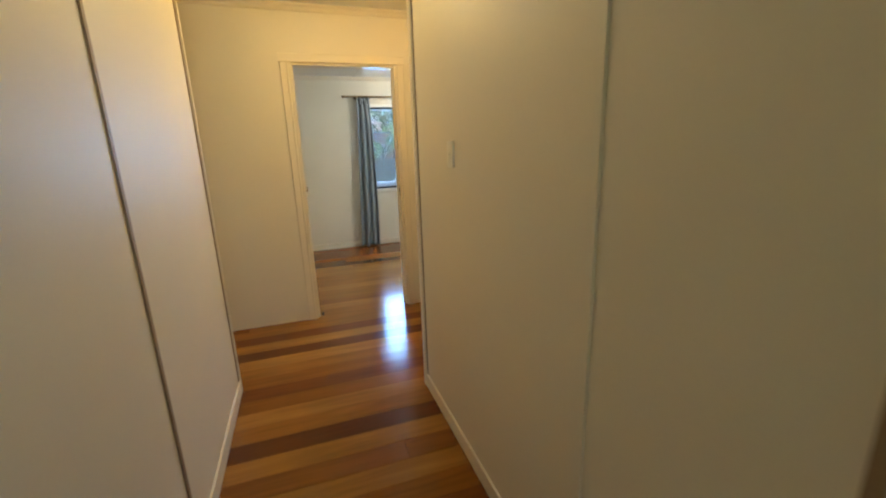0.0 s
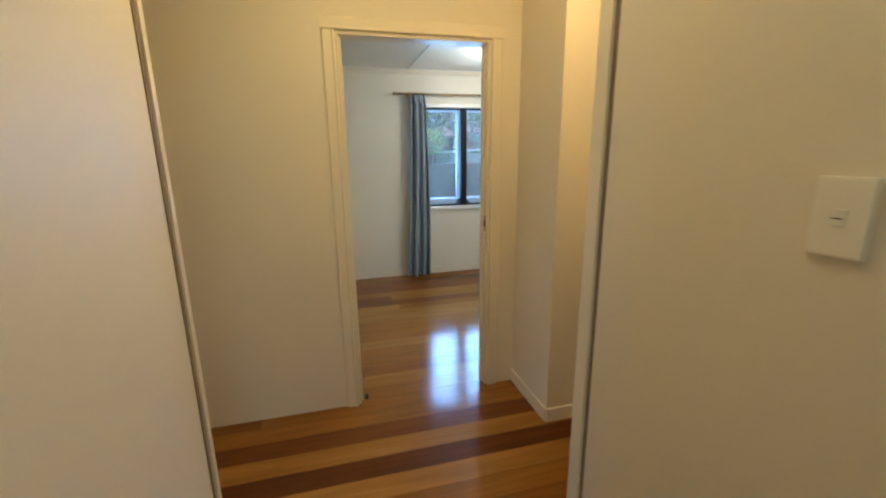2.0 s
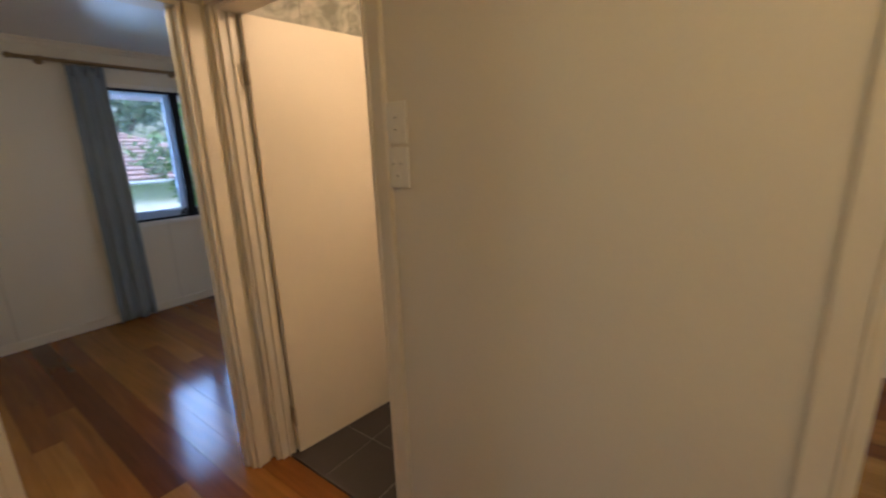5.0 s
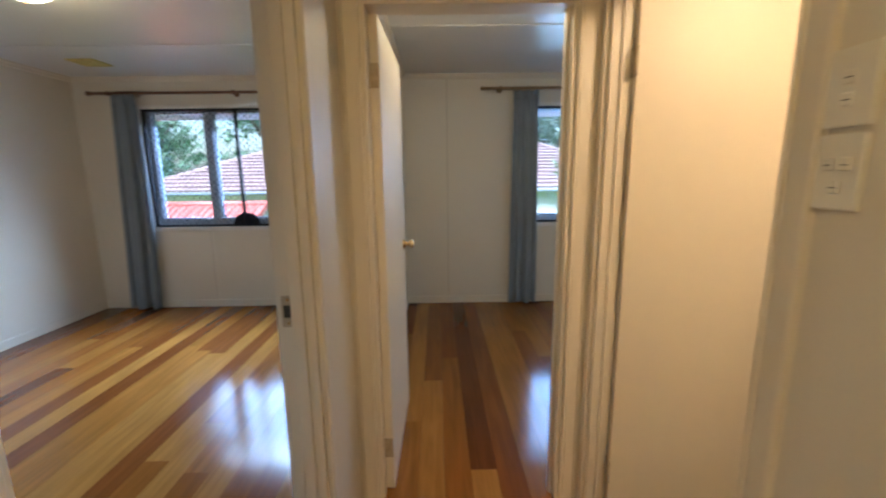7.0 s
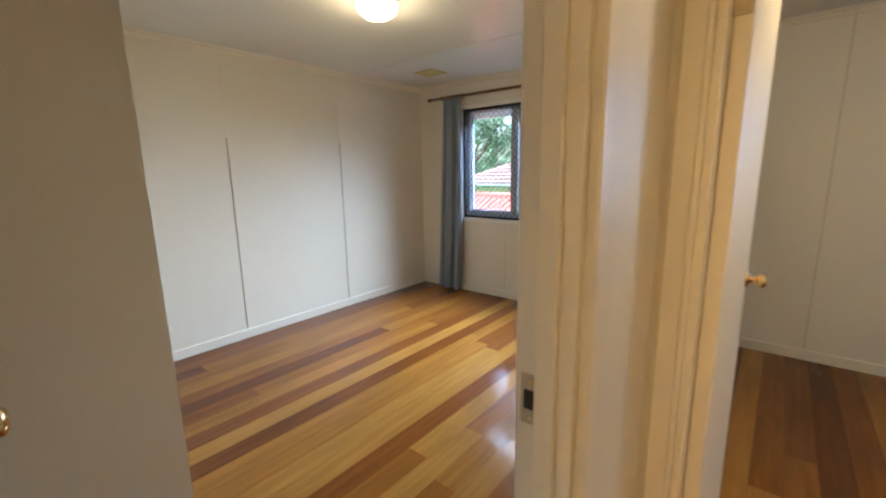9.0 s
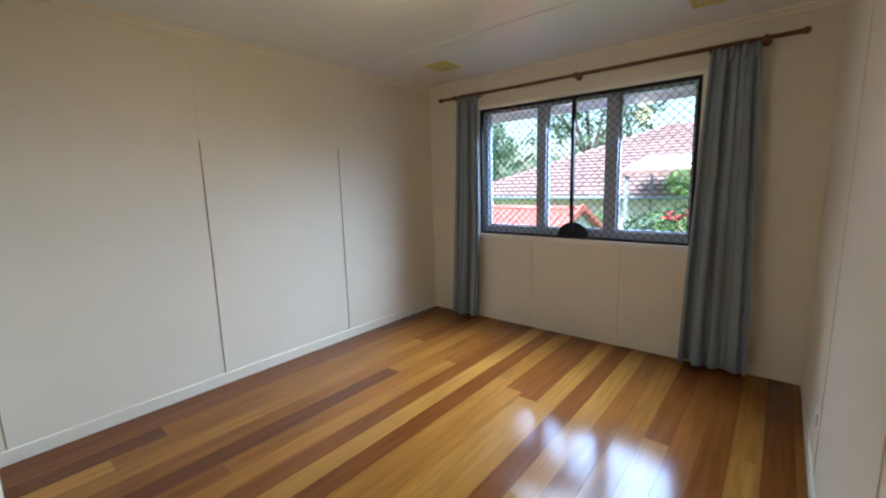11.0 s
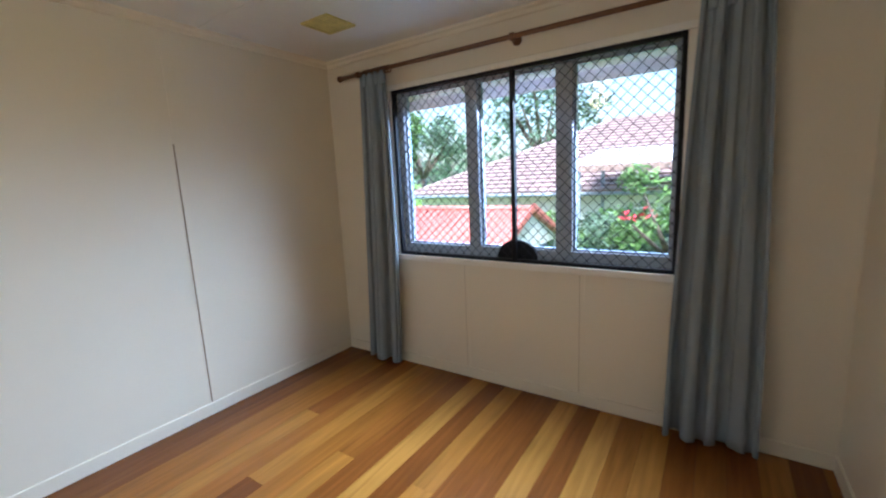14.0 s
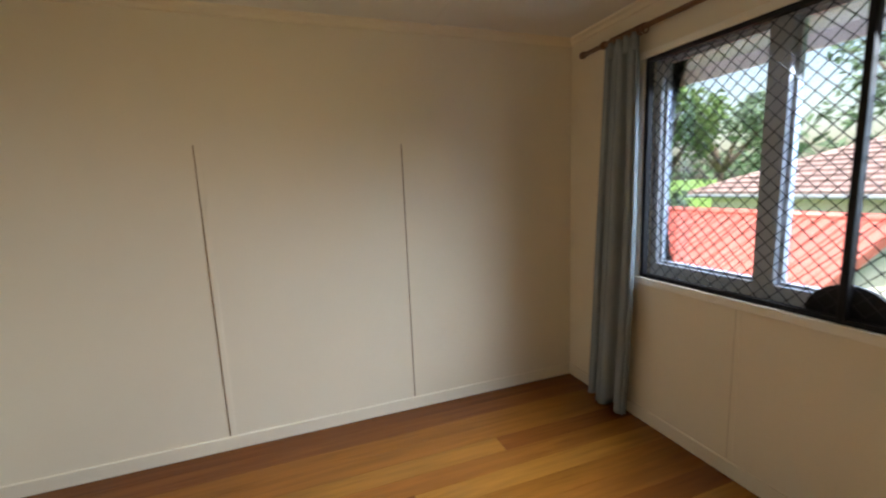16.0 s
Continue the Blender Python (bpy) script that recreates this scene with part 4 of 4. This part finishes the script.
def hip_house(name, x0, x1, y0, y1, base, eave, ridge, wall_mat, label, windows_east=(), windows_south=(), roof_rows=14):
    """A low house with a hipped tile roof; walls, roof, gutters and windows are parts."""
    d = thing(name, pose((x0 + x1) / 2, (y0 + y1) / 2, base), label, "house", "neighbouring houses")
    cx, cy = (x0 + x1) / 2, (y0 + y1) / 2
    hx, hy = (x1 - x0) / 2, (y1 - y0) / 2
    e, r = eave - base, ridge - base
    part("wall", boxes((-hx, hx, -hy, hy, 0, e)), wall_mat, d)
    o = 0.5
    k = min(hx, hy) + o
    if hy >= hx:
        ra, rb = (0, -hy - o + k, r), (0, hy + o - k, r)
    else:
        ra, rb = (-hx - o + k, 0, r), (hx + o - k, 0, r)
    A, B, C, D = (-hx - o, -hy - o, e), (hx + o, -hy - o, e), (hx + o, hy + o, e), (-hx - o, hy + o, e)
    bm = bmesh.new()
    if hy >= hx:
        quads = [(B, C, rb, ra), (D, A, ra, rb), (A, B, ra, ra), (C, D, rb, rb)]
    else:
        quads = [(A, B, rb, ra), (C, D, ra, rb), (B, C, rb, rb), (D, A, ra, ra)]
    for q in quads:
        tiled_slope(bm, *q, roof_rows)
        bm.faces.new([bm.verts.new(p) for p in (q[:3] if q[2] == q[3] else q)])
    bm.faces.new([bm.verts.new(p) for p in (A, B, C, D)])
    roof = part("roof", bm, ROOF_TILE, d)
    cap = bmesh.new()
    rod(cap, ra, rb, 0.13, seg=8)
    for p, q in ((A, ra), (B, ra if hy >= hx else rb), (C, rb), (D, rb if hy >= hx else ra)):
        rod(cap, p, q, 0.11, seg=8)
    part("ridge_cap", cap, ROOF_TILE, roof)
    g = bmesh.new()
    for p, q in ((A, B), (B, C), (C, D), (D, A)):
        rod(g, Vector(p) - Vector((0, 0, 0.06)), Vector(q) - Vector((0, 0, 0.06)), 0.07, seg=8)
    part("gutter", g, SHED, d, "pale metal gutter")
    for y, w, z0, z1 in windows_east:
        f = part("window", boxes((hx, hx + 0.05, y - w / 2 - 0.06, y + w / 2 + 0.06, z0 - 0.06, z1 + 0.06)), SILL, d)
        part("pane", boxes((hx + 0.05, hx + 0.06, y - w / 2, y + w / 2, z0, z1)), PANE_DARK, f)
    for x, w, z0, z1 in windows_south:
        f = part("window", boxes((x - w / 2 - 0.06, x + w / 2 + 0.06, -hy - 0.05, -hy, z0 - 0.06, z1 + 0.06)), SILL, d)
        part("pane", boxes((x - w / 2, x + w / 2, -hy - 0.06, -hy - 0.05, z0, z1)), PANE_DARK, f)
    return d


hip_house("neighbour_house", -28.1, -15.5, -7.9, 12.2, -2.3, 0.86, 3.72, HOUSE_WALL, "broad neighbouring house with a weathered pinkish tile roof", windows_east=[(-5.0, 1.4, 1.0, 2.2), (-1.0, 1.6, 1.0, 2.2), (4.0, 1.4, 1.0, 2.2)], roof_rows=20)
hip_house("brick_house", 3.5, 16.0, 32, 41, -0.8, 2.6, 5.0, BRICK, "red brick house beyond the back fence", windows_south=[(-4.2, 1.5, 1.4, 2.6), (-1.0, 1.5, 1.4, 2.6), (3.0, 1.5, 1.4, 2.6)])

# carport with a red metal gable roof
carport = thing("carport", pose(-10.2, -3.45, -2.3, 0, 0, 90), "carport with a bright red ribbed metal gable roof", "carport")
bm = bmesh.new()
HW, E0, R0 = 2.1, 2.14, 3.02
for s in (-1, 1):
    pts = [(-2.5, s * HW, E0), (2.5, s * HW, E0), (2.5, 0, R0), (-2.5, 0, R0)]
    v = [bm.verts.new(p) for p in pts] + [bm.verts.new((p[0], p[1], p[2] - 0.05)) for p in pts]
    bm.faces.new(v[:4])
    bm.faces.new(v[7:3:-1])
    for i in range(4):
        bm.faces.new((v[i], v[(i + 1) % 4], v[4 + (i + 1) % 4], v[4 + i]))
    for i in range(26):
        x = -2.45 + i * 0.196
        rod(bm, (x, s * HW, E0 + 0.012), (x, 0, R0 + 0.012), 0.022, seg=6)
bmesh.ops.recalc_face_normals(bm, faces=bm.faces[:])
part("roof", bm, RED_ROOF, carport)
bm = bmesh.new()
v = [bm.verts.new(p) for p in ((2.42, -HW + 0.1, E0 - 0.02), (2.42, HW - 0.1, E0 - 0.02), (2.42, 0, R0 - 0.08))]
w = [bm.verts.new((p.co.x - 0.04, p.co.y, p.co.z)) for p in v]
bm.faces.new(v)
bm.faces.new(w[::-1])
for i in range(3):
    bm.faces.new((v[i], w[i], w[(i + 1) % 3], v[(i + 1) % 3]))
part("gable", bm, HOUSE_WALL, carport, "white painted gable end")
for s in (-1, 1):
    bm = bmesh.new()
    p = [(2.5, s * (HW + 0.02), E0 - 0.06), (2.5, 0, R0 - 0.02), (2.5, 0, R0 + 0.14), (2.5, s * (HW + 0.02), E0 + 0.10)]
    v = [bm.verts.new(q) for q in p] + [bm.verts.new((q[0] + 0.04, q[1], q[2])) for q in p]
    for f in ((0, 1, 2, 3), (7, 6, 5, 4), (0, 4, 5, 1), (1, 5, 6, 2), (2, 6, 7, 3), (3, 7, 4, 0)):
        bm.faces.new([v[i] for i in f])
    bmesh.ops.recalc_face_normals(bm, faces=bm.faces[:])
    part("barge_board", bm, RED_ROOF, carport)
bm = bmesh.new()
rod(bm, (-2.5, 0, R0 + 0.02), (2.5, 0, R0 + 0.02), 0.07, seg=8)
part("ridge_cap", bm, RED_ROOF, carport)
for x in (-2.3, 2.3):
    for y in (-1.9, 1.9):
        part("post", boxes((x - 0.05, x + 0.05, y - 0.05, y + 0.05, 0, E0)), SHED, carport)

# patio cover of pale sheet before the neighbouring house
patio = thing("patio_cover", pose(-13.9, 2.0, -2.3), "pale sheet-roofed patio cover with timber fascia", "patio cover")
bm = bmesh.new()
for i in range(28):
    y0 = -2.8 + i * 0.2
    a, b = Vector((1.5, y0, 3.93 + 0.015 * (i % 2))), Vector((-1.5, y0, 4.42 + 0.015 * (i % 2)))
    v = [bm.verts.new(p + Vector((0, dy, dz))) for p in (a, b) for dy in (0, 0.198) for dz in (0, 0.03)]
    for q in ((0, 1, 3, 2), (4, 6, 7, 5), (0, 4, 5, 1), (2, 3, 7, 6), (1, 5, 7, 3), (0, 2, 6, 4)):
        bm.faces.new([v[k] for k in q])
part("roof", bm, PALE_METAL, patio, "pale ribbed roof sheets")
part("fascia", boxes((1.5, 1.54, -2.8, 2.8, 3.80, 3.95)), PANEL, patio, "pinkish timber fascia")
for x, zt in ((1.4, 3.93), (-1.4, 4.38)):
    for y in (-2.6, 0, 2.6):
        part("post", boxes((x - 0.05, x + 0.05, y - 0.05, y + 0.05, 0, zt)), SHED, patio)

shed = thing("garden_shed", pose(10.2, 25.4, -0.8), "grey metal garden shed behind the fence", "shed")
part("wall", boxes((-3.2, 3.2, -1.6, 1.6, 0, 2.2)), SHED, shed)
bm = bmesh.new()
for i in range(34):
    z = 2.21 + 0.013 * i + 0.02 * (i % 2)
    box(bm, -3.4 + i * 0.2, -3.4 + i * 0.2 + 0.19, -1.8, 1.8, z, z + 0.06)
part("roof", bm, PALE_METAL, shed, "pale ribbed metal roof")

fence = thing("paling_fence", pose(3.0, 22.0, -0.85), "weathered grey paling fence along the lawn", "fence")
bm = bmesh.new()
box(bm, 0, 0.105, -0.01, 0.01, 0, 1.75)
paling = bpy.data.meshes.new("paling")
bm.to_mesh(paling)
bm.free()
paling.materials.append(FENCE)
rnd = random.Random(4)
for i in range(170):
    p = new("paling", paling)
    p.parent = fence
    p.location = (-9.5 + i * 0.112, rnd.uniform(-0.006, 0.006), 0)
    p.scale = (1, 1, rnd.uniform(0.97, 1.03))
for z in (0.4, 1.35):
    part("rail", boxes((-9.5, 9.6, 0.013, 0.06, z, z + 0.09)), FENCE, fence)


# four timber panels set before the fence
panels = thing("garden_screen", pose(8.7, 19.0, -0.85), "pinkish timber garden screen of four square panels", "garden screen")
for x0 in (-0.70, 0.02):
    for z0 in (0.08, 0.90):
        part("panel", soft_box(x0, x0 + 0.68, -0.02, 0.02, z0, z0 + 0.76, 0.01, 1), PANEL, panels)
for x in (-0.74, -0.02, 0.70):
    part("post", boxes((x, x + 0.04, -0.03, 0.03, 0, 1.72)), FENCE, panels)
for z in (0.84, 1.66):
    part("rail", boxes((-0.74, 0.74, 0.021, 0.05, z, z + 0.06)), FENCE, panels)


def leaf_cloud(bm, centre, radius, count, size, rnd, squash=0.8):
    c = Vector(centre)
    for _ in range(count):
        while True:
            p = Vector((rnd.uniform(-1, 1), rnd.uniform(-1, 1), rnd.uniform(-1, 1)))
            if 0.25 < p.length < 1:
                break
        p = c + Vector((p.x * radius, p.y * radius, p.z * radius * squash))
        q = Euler((rnd.uniform(-1, 1), rnd.uniform(-1, 1), rnd.uniform(0, 6.3))).to_matrix()
        s = size * rnd.uniform(0.6, 1.3)
        v = [bm.verts.new(p + q @ Vector(o) * s) for o in ((-0.5, 0, 0), (0, -0.24, 0.05), (0.55, 0, -0.06), (0, 0.24, 0.05))]
        bm.faces.new(v)


def tree(name, x, y, base, height, spread, seed, label, mat=None, blooms=0, clumps=16, leaf=0.34, per=110):
    rnd = random.Random(seed)
    d = thing(name, pose(x, y, base), label, "tree" if name == "tree" else "shrub", "trees and shrubs outside")
    bm = bmesh.new()
    fork = height * 0.42
    rod(bm, (0, 0, 0), (0.1, 0.05, fork), 0.035 * height, 0.022 * height, 10)
    tips = []
    for i in range(6):
        a = i * 1.05 + rnd.uniform(-0.3, 0.3)
        tip = (spread * 0.6 * math.cos(a), spread * 0.6 * math.sin(a), height * rnd.uniform(0.62, 0.9))
        mid = (spread * 0.25 * math.cos(a), spread * 0.25 * math.sin(a), height * 0.58)
        rod(bm, (0.1, 0.05, fork * 0.98), mid, 0.018 * height, 0.012 * height, 8)
        rod(bm, mid, tip, 0.012 * height, 0.004 * height, 7)
        tips.append(tip)
    part("trunk", bm, BARK, d)
    bm = bmesh.new()
    for i in range(clumps):
        t = Vector(tips[i % 6]) * rnd.uniform(0.75, 1.08)
        t += Vector((rnd.uniform(-1, 1), rnd.uniform(-1, 1), rnd.uniform(-0.6, 0.8))) * spread * 0.28
        leaf_cloud(bm, t, spread * rnd.uniform(0.20, 0.36), per, leaf, rnd)
    part("crown", bm, mat or LEAF, d)
    if blooms:
        bm = bmesh.new()
        for i in range(blooms):
            t = Vector(tips[i % 6]) * rnd.uniform(0.8, 1.15)
            leaf_cloud(bm, t, 0.16, 14, 0.13, rnd)
        part("blossom", bm, BLOOM, d, "red flower clusters")


tree("tree", -17.5, -12.2, -2.3, 7.4, 3.0, 5, "leafy green tree beside the neighbouring roof", LIGHT_LEAF, clumps=22)
tree("tree", -31.5, -8.5, -2.3, 12.0, 5.0, 6, "tall gum tree with open branches behind the roofs", LEAF, clumps=14, leaf=0.5)
tree("tree", -32, 12.5, -2.3, 10.5, 4.8, 9, "dark tree rising behind the neighbouring roof", LEAF, clumps=26, leaf=0.5)
tree("tree", -33, 19.0, -2.3, 11.0, 5.2, 61, "tall dense tree beyond the end of the roof", LEAF, clumps=28, leaf=0.5)
tree("tree", -35, 5.0, -2.3, 8.6, 4.4, 62, "bluish green tree far behind the roof ridge", LEAF, clumps=22, leaf=0.5)
tree("tree", -31, -19.0, -2.3, 9.5, 5.0, 19, "broad tree behind the neighbouring house", LEAF, clumps=16, leaf=0.5)
tree("shrub", -9.0, 2.1, -2.3, 4.1, 1.4, 11, "green shrub with red flowers below the window", LIGHT_LEAF, blooms=9, leaf=0.2)
tree("shrub", -15.0, -10.2, -2.3, 3.6, 1.8, 54, "green bushes at the corner of the roof", LEAF, leaf=0.24)
tree("shrub", -12.6, -0.6, -2.3, 3.1, 1.4, 52, "rounded green shrub behind the carport gable", LIGHT_LEAF, leaf=0.2)
tree("shrub", 9.8, 28.2, -0.8, 4.0, 1.8, 53, "tall shrub covered in red blossom behind the shed", LEAF, blooms=40, leaf=0.24)
tree("shrub", -11.0, 0.9, -2.3, 3.1, 1.3, 12, "dense green shrub beside the path", LEAF, leaf=0.2)
tree("tree", -9.6, 9.6, -2.3, 5.8, 2.6, 13, "bright green tree close to the north window", LIGHT_LEAF, clumps=22, leaf=0.24)
tree("tree", -13.5, 14.0, -2.3, 7.5, 3.4, 14, "leafy tree filling the north window view", LIGHT_LEAF, clumps=20)
tree("tree", -2.5, 27.0, -0.8, 6.5, 3.2, 15, "dark green tree over the back fence", LEAF, clumps=20)
tree("tree", 2.6, 25.5, -0.8, 6.0, 2.6, 41, "small green tree behind the fence", LEAF, clumps=18, leaf=0.26)
tree("shrub", 5.2, 23.6, -0.8, 3.4, 1.3, 43, "shrub with red flowers by the back fence", LIGHT_LEAF, blooms=12, leaf=0.2)
tree("tree", -9.2, 8.1, -2.3, 5.3, 2.0, 44, "bright green tree just outside the north window", LIGHT_LEAF, clumps=24, leaf=0.2)
tree("tree", 11.8, 29.3, -0.8, 7.2, 3.4, 16, "green tree before the brick house", LEAF, clumps=26)
tree("tree", 7.2, 29.0, -0.8, 7.4, 3.6, 47, "dark green tree hiding the brick house", LEAF, clumps=26)

far = bmesh.new()
rnd = random.Random(31)
for i in range(60):
    a = math.pi * (0.05 + 1.15 * i / 60)
    dist = rnd.uniform(55, 75)
    leaf_cloud(far, (dist * math.cos(a), dist * math.sin(a), rnd.uniform(0.5, 3.0)), rnd.uniform(4, 6.5), 120, 1.6, rnd, 0.8)
tagged(part("far_trees", far, LEAF), "belt of distant trees beyond the houses", "trees", kind="stuff")

# ---- floor boards, joined end to end along x ----
bm = bmesh.new()
box(bm, 0, 1, 0, 1, -0.022, 0)
board_mesh = bpy.data.meshes.new("floor_board")
bm.to_mesh(board_mesh)
bm.free()
board_mesh.materials.append(BOARD)
BW = 0.128
rnd = random.Random(77)
y = C_LEFT
rows_y = []
while y < A_WALL:
    rows_y.append(y)
    y += BW
y = C_LEFT - BW
while y > -1.6:
    rows_y.append(y)
    y -= BW


def lay(x0, x1, y, width):
    x = x0
    first = rnd.uniform(0.8, 4.5)
    while x < x1 - 0.01:
        n = min(x + first, x1)
        if x1 - n < 0.3:
            n = x1
        b = new("floor_board", board_mesh)
        b.parent = floor
        b.location = (x, y + 0.0006, 0)
        b.scale = (n - x - 0.001, width - 0.0012, 1)
        x = n
        first = rnd.uniform(2.4, 5.2)


for y in rows_y:
    if y > END_Y + 0.05:
        lay(EXT_X, LOBBY_X - 0.05, y, BW)
        lay(0.30, 3.65, y, BW)
    elif y + BW > END_Y + 0.03:
        lay(EXT_X, LOBBY_X, y, BW)
        lay(LOBBY_X, 0.30, y, END_Y + 0.03 - y)
        lay(0.30, 3.65, y, BW)
    elif y > 2.6:
        lay(EXT_X, 2.35, y, BW)
    elif y > C_LEFT - 0.01:
        lay(EXT_X, HALL_R + 0.05, y, BW)
    else:
        lay(HALL_L - 0.05, HALL_R + 0.05, y, BW)
setting("floor_living", boxes((-3.05, 4.05, -4.05, C_LEFT - BW * 11 + 0.1, -0.021, -0.001)), BOARD)
